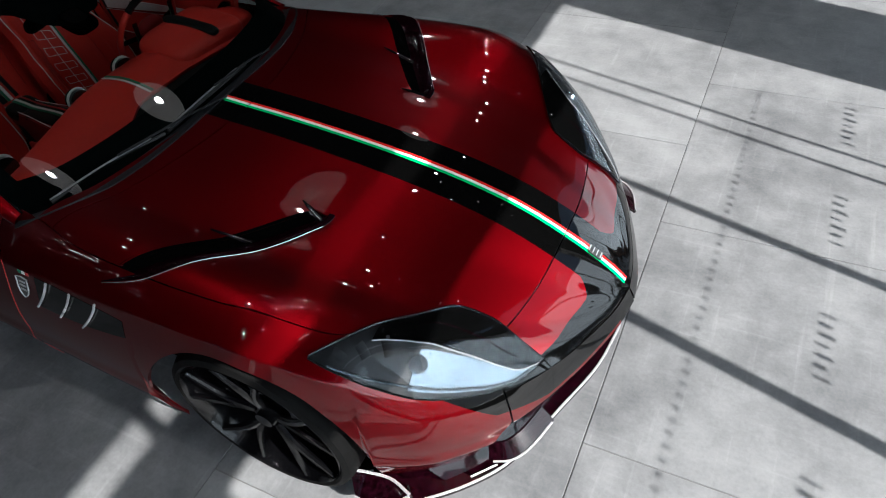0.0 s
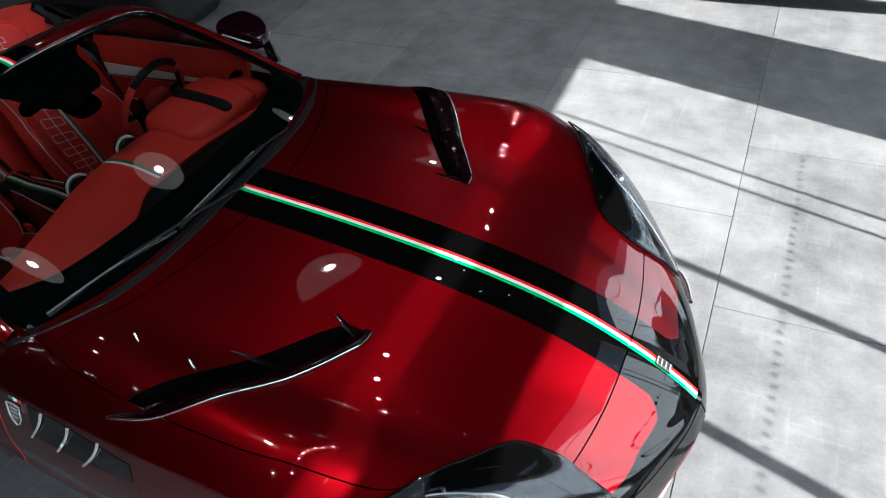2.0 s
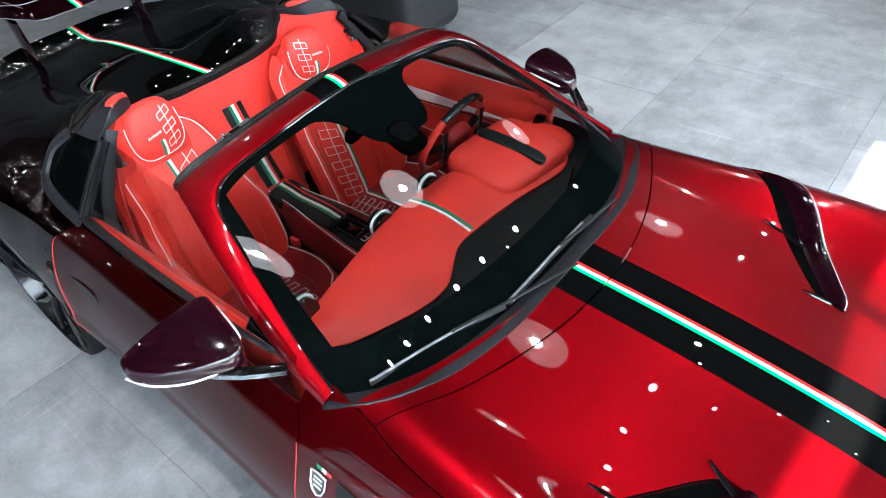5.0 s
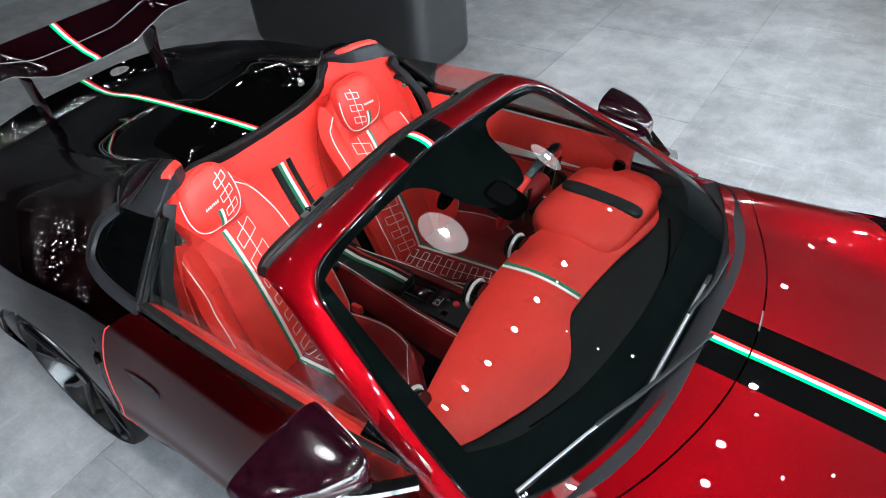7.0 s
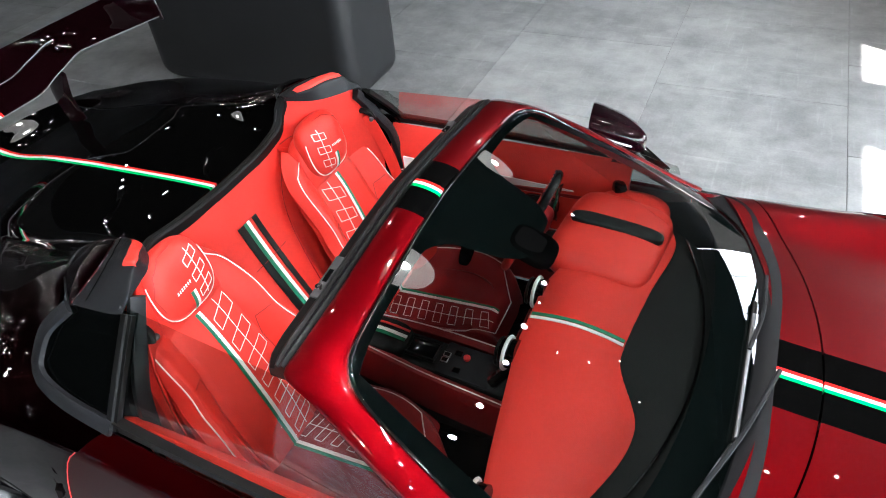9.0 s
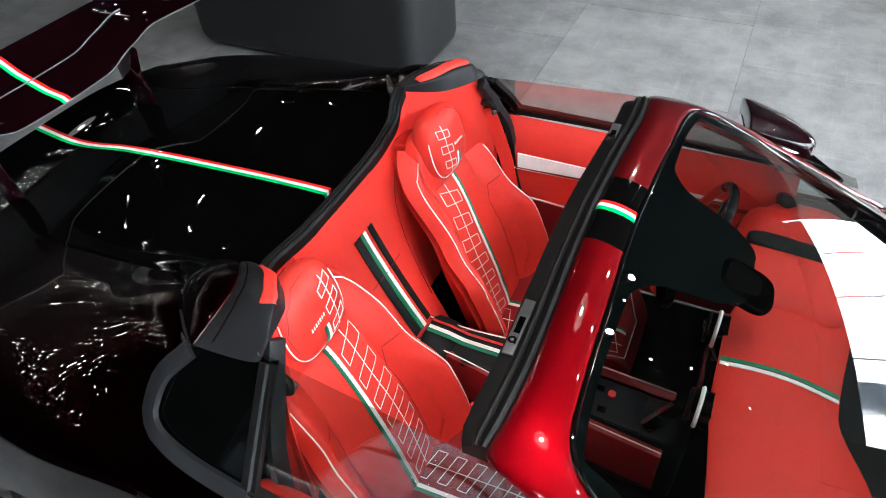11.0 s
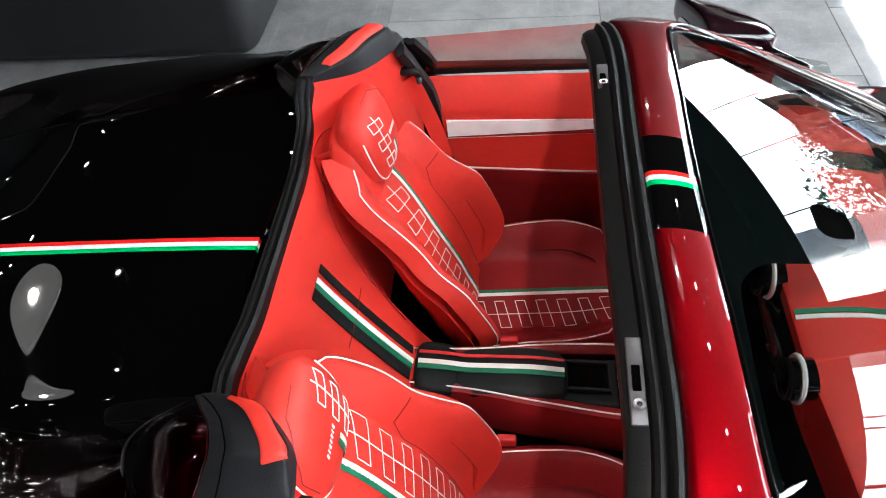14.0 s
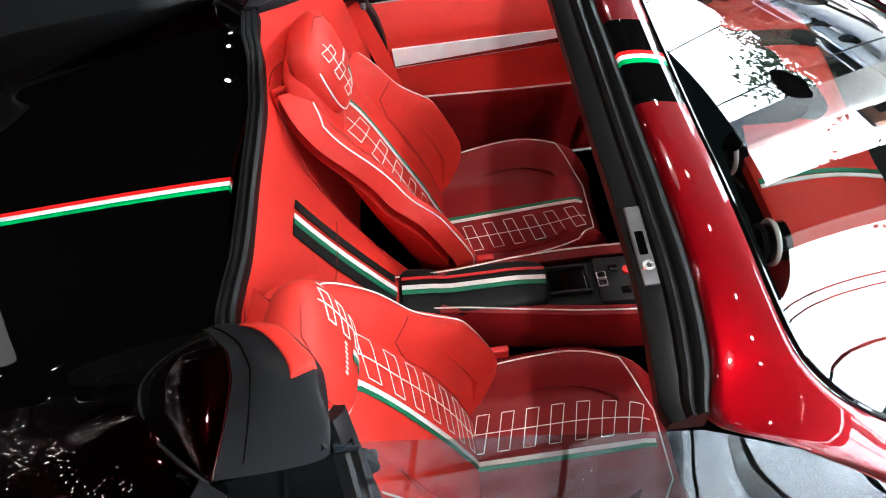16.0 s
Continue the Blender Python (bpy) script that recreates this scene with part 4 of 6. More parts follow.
# ---- side windows, quarter windows, roll hoop caps, bulkhead ----
for s in (1, -1):
    belt = lambda x: 0.80 - 0.02 * ((x + 0.4) / 0.6) ** 2
    beltz = lambda x: 0.905 + 0.03 * np.clip(-(x - 0.2) / 1.15, 0, 1)
    u, v = np.meshgrid(np.linspace(0, 1, 24), np.linspace(0, 1, 8), indexing="ij")
    xb = -0.955 + u * 1.14
    frontx = np.interp(u, [0, 0.44, 1], [-0.975, -0.47, 0.16])
    ty, tz = np.interp(u, [0, 0.44, 1], [0.602, 0.645, 0.775]), np.interp(u, [0, 0.44, 1], [1.148, 1.150, 0.925])
    P = np.stack([xb + (frontx - xb) * v, belt(xb) + (ty - belt(xb)) * v + 0.02 * np.sin(v * math.pi), beltz(xb) - 0.02 + (tz - beltz(xb) + 0.02) * v], -1)
    sw = part("side_window", sides(sheet(P), s), M["side_glass"], car, "raised clear side window")
    sw.visible_shadow = False
    sx = np.linspace(-0.955, 0.07, 24)
    seal = np.stack([sx, belt(sx) + 0.004, beltz(sx)], -1)
    part("belt_seal", sides(sweep(seal, [(-0.016, -0.02), (0.015, -0.02), (0.013, 0.006), (-0.013, 0.008)], scales=np.linspace(1.0, 0.45, len(seal))), s), M["rubber"], car)
    # quarter window
    A, E, B, D = np.array((-0.962, 0.608, 1.132)), np.array((-1.150, 0.634, 1.122)), np.array((-0.935, 0.802, 0.920)), np.array((-1.222, 0.742, 1.000))
    tri = list(smooth_line([E, (E + D) / 2 + (-0.018, 0.006, 0.008), D, D + (0.03, 0.03, -0.03), (D + B) / 2 + (0.0, 0.022, -0.022), B], 20)) + [A]
    k = len(tri)
    tri = [np.array(p) for p in tri]
    qw = part("quarter_window", sides((tri + [p + (0.01, -0.02, -0.01) for p in tri], [tuple(range(k)), tuple(range(2 * k - 1, k - 1, -1))] + [(i, (i + 1) % k, (i + 1) % k + k, i + k) for i in range(k)]), s), M["smoked"], car, "small dark quarter window")
    fr = np.array(tri[:-1])
    part("window_frame", sides(sweep(fr + np.array((0.002, 0.005, 0.003)), [(-0.022, -0.006), (0.022, -0.006), (0.02, 0.006), (0.008, 0.010), (-0.02, 0.006)], (-0.2, 0.75, 0.6)), s), M["grey_leather"], qw, "charcoal quarter window frame")
    part("window_post", sides(sweep([A + (0.004, 0.004, 0.004), (A + B) / 2 + (0.006, 0.012, 0), B + (0.004, 0.006, 0)], [(-0.018, -0.01), (0.018, -0.01), (0.018, 0.006), (0.006, 0.004), (0.0, 0.008), (-0.018, 0.006)], (0, 0.8, 0.6)), s), M["rubber"], qw)

    # padded cap on the roll hoop, drawn between its rear and its front edge
    stations = [
        ((-1.172, 0.375, 1.196), (-1.158, 0.372, 1.200), (-1.142, 0.370, 1.198), (-1.132, 0.370, 1.180)),
        ((-1.138, 0.425, 1.218), (-1.100, 0.420, 1.222), (-1.058, 0.414, 1.216), (-1.026, 0.412, 1.178)),
        ((-1.112, 0.468, 1.222), (-1.062, 0.470, 1.234), (-1.012, 0.475, 1.230), (-0.972, 0.470, 1.178)),
        ((-1.108, 0.502, 1.207), (-1.042, 0.512, 1.230), (-0.988, 0.516, 1.226), (-0.950, 0.510, 1.178)),
        ((-1.114, 0.532, 1.188), (-1.044, 0.541, 1.207), (-0.988, 0.545, 1.200), (-0.946, 0.545, 1.170)),
        ((-1.128, 0.578, 1.162), (-1.052, 0.585, 1.168), (-0.980, 0.577, 1.174), (-0.946, 0.575, 1.158)),
        ((-1.148, 0.628, 1.130), (-1.062, 0.625, 1.132), (-0.987, 0.609, 1.138), (-0.950, 0.602, 1.142)),
    ]
    cols = np.stack([smooth_line(c, 40) for c in zip(*stations)], 1)
    inner_ = np.clip(1 - np.arange(40) / 24, 0, 1)[:, None]
    cols[:, 3, 0] -= 0.016 if s > 0 else 0.032
    cols[:, 2, 0] += 0.006
    cols[..., 1] += 0.030 * inner_ if s < 0 else 0.0
    cols[..., 2] += -(0.006 + 0.026 * inner_) if s < 0 else 0.008
    rear = np.stack([np.interp(np.linspace(0, 39, 28), np.arange(40), cols[:, 0, c]) for c in range(3)], -1)
    cap_grid = np.stack([smooth_line(r, 22) for r in cols])
    cap = part("hoop_cap", sides(shell(cap_grid, 0.014, (-1.1, 0.4, 0.9)), s), M["grey_leather"], car, "charcoal padded roll hoop cap with red insert")
    # raised red insert along the crown, ending over the outer side
    I, V = np.meshgrid(np.linspace(5.0, 25.5, 34), np.linspace(-1, 1, 14), indexing="ij")
    k = (I - 5.0) / 20.5
    edge_a = np.stack([np.interp(I, np.arange(40), cols[:, 1, c]) for c in range(3)], -1)
    edge_b = np.stack([np.interp(I, np.arange(40), cols[:, 2, c]) for c in range(3)], -1)
    Q = edge_a + (edge_b - edge_a) * ((0.10 if s > 0 else 0.38) + (0.72 if s > 0 else 0.62) * (V + 1) / 2)[..., None]
    swell = (1 - V**4) ** 0.5 * np.clip(np.minimum(k / 0.08, (1 - k) / 0.05), 0, 1) ** 0.5
    Q = Q + swell[..., None] * np.array((0.001, 0.004, 0.010)) + np.array((0, 0, 0.0005))
    part("cap_insert", sides(shell(Q, 0.008, (-1.1, 0.4, 0.9)), s), M["leather"], cap, "red leather insert")
    part("cap_seam", sides(tube(smooth_line(cols[2:38, 0] * 0.5 + cols[2:38, 1] * 0.5 + np.array((0, 0, 0.006)), 30), 0.0012, 5), s), M["inside"], cap)
    # fairing behind the cap, shade put into its colour, with a thin red line
    lc = smooth_line([(-1.182, 0.380, 1.190), (-1.225, 0.428, 1.190), (-1.262, 0.480, 1.165), (-1.250, 0.535, 1.148), (-1.196, 0.594, 1.138), (-1.150, 0.630, 1.128)], 28)
    if s < 0:
        lc = lc + np.clip(1 - np.arange(28) / 17, 0, 1)[:, None] * np.array((0, 0.030, -0.030))
    V = np.linspace(0, 1, 14)
    P = lc[:, None] + (rear - lc)[:, None] * V[None, :, None]
    P[..., 2] += 0.10 * np.linalg.norm(rear - lc, axis=1)[:, None] * np.sin(V * math.pi)[None] ** 0.8
    hf = part("hoop_fairing", sides(shell(P, 0.014, (-1.1, 0.4, 0.9)), s), M["dark"], car, "red hoop fairing with shade in its colour and thin red edge")
    part("fairing_line", sides(tube(lc + np.array((-0.003, 0.002, -0.004)), 0.0035, 6), s), M["rubber"], hf)
    part("fairing_edge", sides(tube(lc + np.array((-0.007, 0.003, -0.008)), 0.0016, 6), s), M["red"], hf)
    part("fairing_edge", sides(tube(rear + np.array((-0.002, 0.0, 0.001)), 0.0010, 6), s), M["red"], hf)
    skirt = np.stack([lc, lc * np.array((1, 1, 0)) + np.array((-0.02, 0.01, 0)) + np.stack([0 * lc[:, 0], 0 * lc[:, 0], np.minimum(top(lc[:, 0], lc[:, 1]) - 0.03, lc[:, 2] - 0.02)], -1)], 1)
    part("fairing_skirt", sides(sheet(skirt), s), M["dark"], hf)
    # dark leg of the hoop beside the window
    part("hoop_leg", sides(sweep(smooth_line([(-0.972, 0.560, 1.150), (-0.962, 0.595, 1.10), (-0.945, 0.655, 1.00), (-0.930, 0.70, 0.92), (-0.91, 0.735, 0.72), (-0.87, 0.735, 0.55)], 24), [(-0.02, -0.012), (0.02, -0.012), (0.02, 0.008), (0.0, 0.014), (-0.02, 0.008)], (0.8, 0.0, 0.5)), s), M["grey_leather"], cap)

# bulkhead behind the seats
u, v = np.meshgrid(np.linspace(-1, 1, 71), np.linspace(0, 1, 40), indexing="ij")
Y = u * 0.66
ay = np.abs(Y) - np.where(Y < 0, 0.035, 0) * np.clip((np.abs(Y) - 0.25) / 0.1, 0, 1) * np.clip((0.54 - np.abs(Y)) / 0.1, 0, 1)
ztop = curve((0, 1.062), (0.2, 1.074), (0.30, 1.086), (0.335, 1.105), (0.385, 1.198), (0.45, 1.20), (0.50, 1.19), (0.58, 1.15), (0.66, 1.04))(ay)
ztop = ztop - np.where(Y < 0, 0.042, 0.0) * np.clip((np.abs(Y) - 0.33) / 0.06, 0, 1)
xtop = curve((0, -1.160), (0.2, -1.156), (0.30, -1.162), (0.36, -1.160), (0.41, -1.10), (0.50, -1.02), (0.58, -0.985), (0.66, -0.96))(ay)
xm = curve((0, -0.87), (0.12, -0.90), (0.25, -1.06), (0.40, -1.06), (0.66, -0.97))(ay)
vv = v
Z = ztop + (0.46 - ztop) * vv
X = xtop + (xm - xtop) * (vv**1.4) + 0.006 * np.sin(vv * math.pi)


def bulk(y, z):
    ay = abs(y)
    zt = float(curve((0, 1.062), (0.2, 1.074), (0.30, 1.086), (0.335, 1.105), (0.385, 1.198), (0.45, 1.20), (0.50, 1.19), (0.58, 1.15), (0.66, 1.04))(ay))
    xt = float(curve((0, -1.160), (0.2, -1.156), (0.30, -1.162), (0.36, -1.160), (0.41, -1.10), (0.50, -1.02), (0.58, -0.985), (0.66, -0.96))(ay))
    xl = float(curve((0, -0.87), (0.12, -0.90), (0.25, -1.06), (0.40, -1.06), (0.66, -0.97))(ay))
    w = (z - zt) / (0.46 - zt)
    return xt + (xl - xt) * max(w, 0) ** 1.4 + 0.006 * math.sin(w * math.pi)


bulkhead = part("bulkhead", shell(np.stack([X, Y, Z], -1), 0.03, (-2, 0, 0.3)), M["leather"], car, "red leather bulkhead behind the seats")
rim = np.array([(x, y, z) for x, y, z in zip(xtop[:, 0], Y[:, 0], ztop[:, 0]) if -0.40 < y < 0.385])
rib = [(0.004, -0.03), (0.004, -0.002), (-0.004, 0.005), (-0.010, 0.003), (-0.013, -0.004), (-0.018, 0.002), (-0.026, 0.003), (-0.031, -0.004), (-0.036, 0.001), (-0.041, 0.0), (-0.044, -0.008), (-0.044, -0.03)]
P = np.array([[(x + 0.78 * a, y, z + b + 0.006) for a, b in rib + rib[:1]] for x, y, z in rim])
part("deck_seal", sheet(P), M["rubber"], car, "ribbed black seal along the deck edge")
for dy, wd, mt in ((-0.036, 0.03, "black_leather"), (0.036, 0.022, "black_leather"), (-0.013, 0.014, "green"), (0.002, 0.014, "white")):
    pts = [(bulk(dy, z) + 0.003, dy, z) for z in np.linspace(0.93, 0.585, 14)]
    part("trim_stripe", ribbon(pts, (0.75, 0, 0.6), wd, 0.003), M[mt], bulkhead)
part("seam", ribbon([(bulk(y, 0.79) + 0.0055, y, 0.79) for y in np.linspace(-0.085, 0.085, 14)], (0.75, 0, 0.6), 0.0022, 0.001), M["leather_dark"], bulkhead)
for s in (1, -1):
    pts = smooth_line([(0, s * y, z) for y, z in ((0.30, 1.0), (0.235, 0.93), (0.17, 0.80), (0.14, 0.70), (0.12, 0.60))], 20)
    part("seam", tube([(bulk(y, z) + 0.001, y, z) for _, y, z in pts], 0.0018, 5), M["leather_dark"], bulkhead)
    pts = [(bulk(s * y, 1.05) + 0.001, s * y, 1.05) for y in np.linspace(0.30, 0.40, 6)]
    part("seam", tube(pts, 0.0016, 5), M["leather_dark"], bulkhead)
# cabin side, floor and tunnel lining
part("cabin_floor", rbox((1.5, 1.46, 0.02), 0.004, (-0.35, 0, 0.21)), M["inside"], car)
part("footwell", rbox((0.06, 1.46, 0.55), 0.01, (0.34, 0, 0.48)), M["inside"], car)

# ---- dashboard, console, wheel ----
xr_ = curve((-0.74, 0.02), (-0.58, -0.03), (-0.27, -0.08), (-0.10, -0.10), (0.10, -0.10), (0.25, -0.07), (0.5, -0.06), (0.74, 0.0))
xf_ = curve((-0.74, 0.04), (-0.66, 0.10), (-0.55, 0.17), (-0.285, 0.262), (-0.067, 0.178), (0.2, 0.20), (0.45, 0.235), (0.65, 0.15), (0.74, 0.05))
dz_ = curve((-0.74, 0.80), (-0.4, 0.835), (-0.1, 0.862), (0.1, 0.862), (0.4, 0.85), (0.74, 0.80))
ys = np.linspace(-0.735, 0.735, 90)
U, W = np.meshgrid(ys, np.linspace(0, 1, 26), indexing="ij")
x0, x1, zz = xr_(U), xf_(U), dz_(U)
w1 = np.clip((W - 0.35) / 0.65, 0, 1)
w0 = np.clip(W / 0.35, 0, 1)
ang = w0 * math.pi / 2
X = np.where(W < 0.35, x0 + 0.06 * np.cos(ang) ** 2 * (1 - w0), x0 + (x1 - x0) * w1)
Z = np.where(W < 0.35, zz - 0.26 * (1 - np.sin(ang)), zz + 0.022 * np.sin(w1 * math.pi) - 0.02 * w1)
dash = part("dashboard", shell(np.stack([X, U, Z], -1), 0.02, (0.1, 0, 0.5)), M["leather"], car, "red leather dashboard with tricolour strip")
# black upper pad towards the glass
U, W = np.meshgrid(ys, np.linspace(0, 1, 12), indexing="ij")
xg = 0.475 - 0.16 * (U / 0.735) ** 2
X = xf_(U) - 0.02 + (xg - xf_(U) + 0.02) * W
Z = dz_(U) - 0.035 + (0.842 - dz_(U) + 0.02) * W
part("dash_pad", shell(np.stack([X, U, Z], -1), 0.02, (0.1, 0, 0.4)), M["black_leather"], dash, "black upper dash pad")
part("defrost_slot", tube([(0.375 - 0.22 * (y / 0.7) ** 2, y, 0.836 - 0.012 * (y / 0.6) ** 2) for y in np.linspace(-0.5, 0.5, 30)], 0.004, 6), M["gloss"], dash)
for dy, wd, mt in ((-0.008, 0.010, "white"), (0.006, 0.012, "green")):
    P = [(x, dy - 0.02, float(dz_(-0.02)) + 0.022 * math.sin((x + 0.1) / 0.285 * math.pi) - 0.02 * (x + 0.1) / 0.285 + 0.001) for x in np.linspace(-0.095, 0.175, 14)]
    part("trim_stripe", ribbon(P, (0, 0, 1), wd, 0.002), M[mt], dash)
# instrument binnacle
bn = part("binnacle", pillow((0.170, 0.205, 0.072), 0.72, 0.42, (0.035, 0.395, 0.845), (0, 4, -6)), M["leather"], dash, "red instrument hood")
part("hood_insert", pillow((0.15, 0.032, 0.02), 0.6, 0.6, (0.05, 0.40, 0.905), (0, 6, 0)), M["black_leather"], bn)
part("instrument_face", pillow((0.02, 0.16, 0.055), 0.6, 0.6, (-0.115, 0.40, 0.82), (0, 20, 0)), M["gloss"], bn)
part("side_hump", pillow((0.13, 0.10, 0.05), 0.8, 0.8, (0.06, 0.60, 0.82)), M["leather"], dash)
part("side_vent", pillow((0.025, 0.05, 0.018), 0.6, 0.6, (0.0, 0.675, 0.85), (0, 10, 20)), M["gloss"], dash)
# round turbine vents
for y in (0.100, -0.158, -0.60):
    vt = part("air_vent", disc(0.043, 0.045, (-0.108 if abs(y) < 0.2 else -0.03, y, 0.838), (0, 82, 0)), M["gloss"], dash, "round black air vent with pale ring")
    for r, off, mt in ((0.047, 0.012, "white"), (0.038, 0.034, "rubber")):
        rp = [(-0.105 - off + 0.002 * math.cos(a), y + r * math.cos(a), 0.838 + r * math.sin(a)) for a in np.linspace(0, 2 * math.pi, 25)[:-1]] if abs(y) < 0.2 else [(-0.03 - off, y + r * math.cos(a), 0.838 + r * math.sin(a)) for a in np.linspace(0, 2 * math.pi, 25)[:-1]]
        part("vent_ring", tube(rp, 0.0055, 6, up=(1, 0, 0), closed=True), M[mt], vt)
    part("vent_hub", disc(0.014, 0.012, (-0.144 if abs(y) < 0.2 else -0.07, y, 0.843), (0, 82, 0)), M["gloss"], vt)
part("centre_stack", rbox((0.10, 0.22, 0.16), 0.03, (-0.07, 0, 0.74), (0, -12, 0)), M["gloss"], dash)

# steering wheel
wheel = part("steering_wheel", tube([(-0.235 + 0.075 * math.sin(a), 0.398 + 0.178 * math.cos(a), 0.86 + 0.168 * math.sin(a)) for a in np.linspace(0, 2 * math.pi, 49)[:-1]], 0.0145, 10, up=(1, 0, -0.4), closed=True), M["leather"], car, "red leather steering wheel with black carbon top")
part("rim_top", tube([(-0.235 + 0.075 * math.sin(a), 0.398 + 0.178 * math.cos(a), 0.86 + 0.168 * math.sin(a)) for a in np.linspace(0.75, 2.25, 18)], 0.0158, 10, up=(1, 0, -0.4)), M["gloss"], wheel)
for a in np.linspace(1.0, 2.0, 7):
    part("rim_lamp", pillow((0.004, 0.005, 0.003), 0.9, 0.9, (-0.246 + 0.075 * math.sin(a), 0.398 + 0.178 * math.cos(a), 0.872 + 0.168 * math.sin(a)), n=8), M["lens"], wheel)
part("hub", pillow((0.04, 0.07, 0.065), 0.7, 0.7, (-0.215, 0.398, 0.850), (0, 24, 0)), M["leather_dark"], wheel)
for e in ((0.165, 0.0), (-0.165, 0.0), (0.0, -0.15)):
    part("spoke", tube([(-0.215, 0.398 + 0.06 * np.sign(e[0]), 0.850 - 0.05 * (e[1] < 0)), (-0.235 + 0.45 * e[1], 0.398 + e[0], 0.86 + e[1])], 0.017, 8, squash=0.5), M["gloss"], wheel)
part("column", disc(0.035, 0.16, (-0.14, 0.398, 0.80), (0, 70, 0)), M["matte"], wheel)
for y in (0.285, 0.515):
    pd = part("shift_paddle", tube([(-0.19, y, 0.79), (-0.185, y + 0.01, 0.86), (-0.17, y + 0.005, 0.94)], 0.012, 6, squash=0.3), M["gloss"], wheel)
    part("paddle_line", tube([(-0.197, y - 0.004, 0.80), (-0.19, y + 0.004, 0.86), (-0.18, y, 0.93)], 0.003, 6), M["green"], pd)

# centre console
con = part("console", rbox((0.80, 0.150, 0.30), 0.02, (-0.50, 0, 0.36)), M["black_leather"], car, "black centre console with padded armrest")
for s in (1, -1):
    crest = smooth_line([(-0.955, s * 0.050, 0.572), (-0.80, s * 0.058, 0.562), (-0.62, s * 0.082, 0.552), (-0.42, s * 0.100, 0.532), (-0.16, s * 0.108, 0.505)], 24)
    drop = lambda dy, dz: crest + np.array((0, s * dy, -dz))
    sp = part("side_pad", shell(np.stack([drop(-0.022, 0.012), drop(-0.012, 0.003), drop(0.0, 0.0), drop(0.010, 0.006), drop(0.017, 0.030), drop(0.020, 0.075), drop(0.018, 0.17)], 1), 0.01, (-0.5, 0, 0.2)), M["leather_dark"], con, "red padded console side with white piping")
    part("piping", tube(crest + np.array((0, 0, 0.001)), 0.0024, 6), M["white"], sp)
arm = part("armrest", pillow((0.155, 0.075, 0.035), 0.5, 0.5, (-0.70, 0, 0.53), (0, 1, 0)), M["black_leather"], con)
part("armrest_back", pillow((0.06, 0.075, 0.032), 0.45, 0.5, (-0.885, 0, 0.545), (0, 12, 0)), M["black_leather"], con)
for dy, wd, mt in ((-0.008, 0.013, "green"), (0.006, 0.013, "white"), (0.034, 0.008, "stripe_red")):
    part("trim_stripe", ribbon(smooth_line([(-0.93, dy, 0.584), (-0.86, dy, 0.577), (-0.80, dy, 0.566), (-0.65, dy, 0.567), (-0.555, dy, 0.555)], 16), (0, 0, 1), wd, 0.003), M[mt], arm)
part("tray", rbox((0.12, 0.075, 0.02), 0.008, (-0.50, 0.012, 0.508)), M["gloss"], con)
part("tray_wall", tube([(-0.56, -0.028, 0.522), (-0.44, -0.030, 0.520), (-0.44, 0.050, 0.520), (-0.56, 0.052, 0.522)], 0.008, 6, closed=True), M["matte"], con)
part("switch_panel", rbox((0.19, 0.14, 0.012), 0.005, (-0.325, 0, 0.510), (0, 3, 0)), M["matte"], con)
for x, y in ((-0.405, 0.012), (-0.405, -0.012), (-0.37, 0.03), (-0.35, -0.04)):
    sw_frame = part("switch", rbox((0.026, 0.021, 0.010), 0.002, (x, y, 0.518)), M["alu" if x < -0.4 else "gloss"], con)
    part("switch_cap", rbox((0.020, 0.015, 0.008), 0.002, (x, y, 0.522)), M["gloss"], sw_frame)
part("start_button", disc(0.012, 0.012, (-0.335, 0.02, 0.520), n=20), M["stripe_red"], con)
part("gear_bridge", tube(smooth_line([(-0.22, -0.05, 0.52), (-0.16, 0, 0.575), (-0.11, 0.05, 0.60)], 8), 0.022, 8), M["gloss"], con)

# interior mirror
im = part("rear_view_mirror", pillow((0.018, 0.085, 0.030), 0.6, 0.5, (-0.262, -0.045, 1.118), (0, 12, 10)), M["inside"], car, "black interior mirror")
part("mirror_stem", tube([(-0.17, 0.02, 1.135), (-0.25, -0.02, 1.125)], 0.010, 8), M["matte"], im)
part("sensor_cover", pillow((0.07, 0.06, 0.02), 0.6, 0.6, (-0.10, 0.0, 1.108), (0, 22, 0)), M["inside"], im)

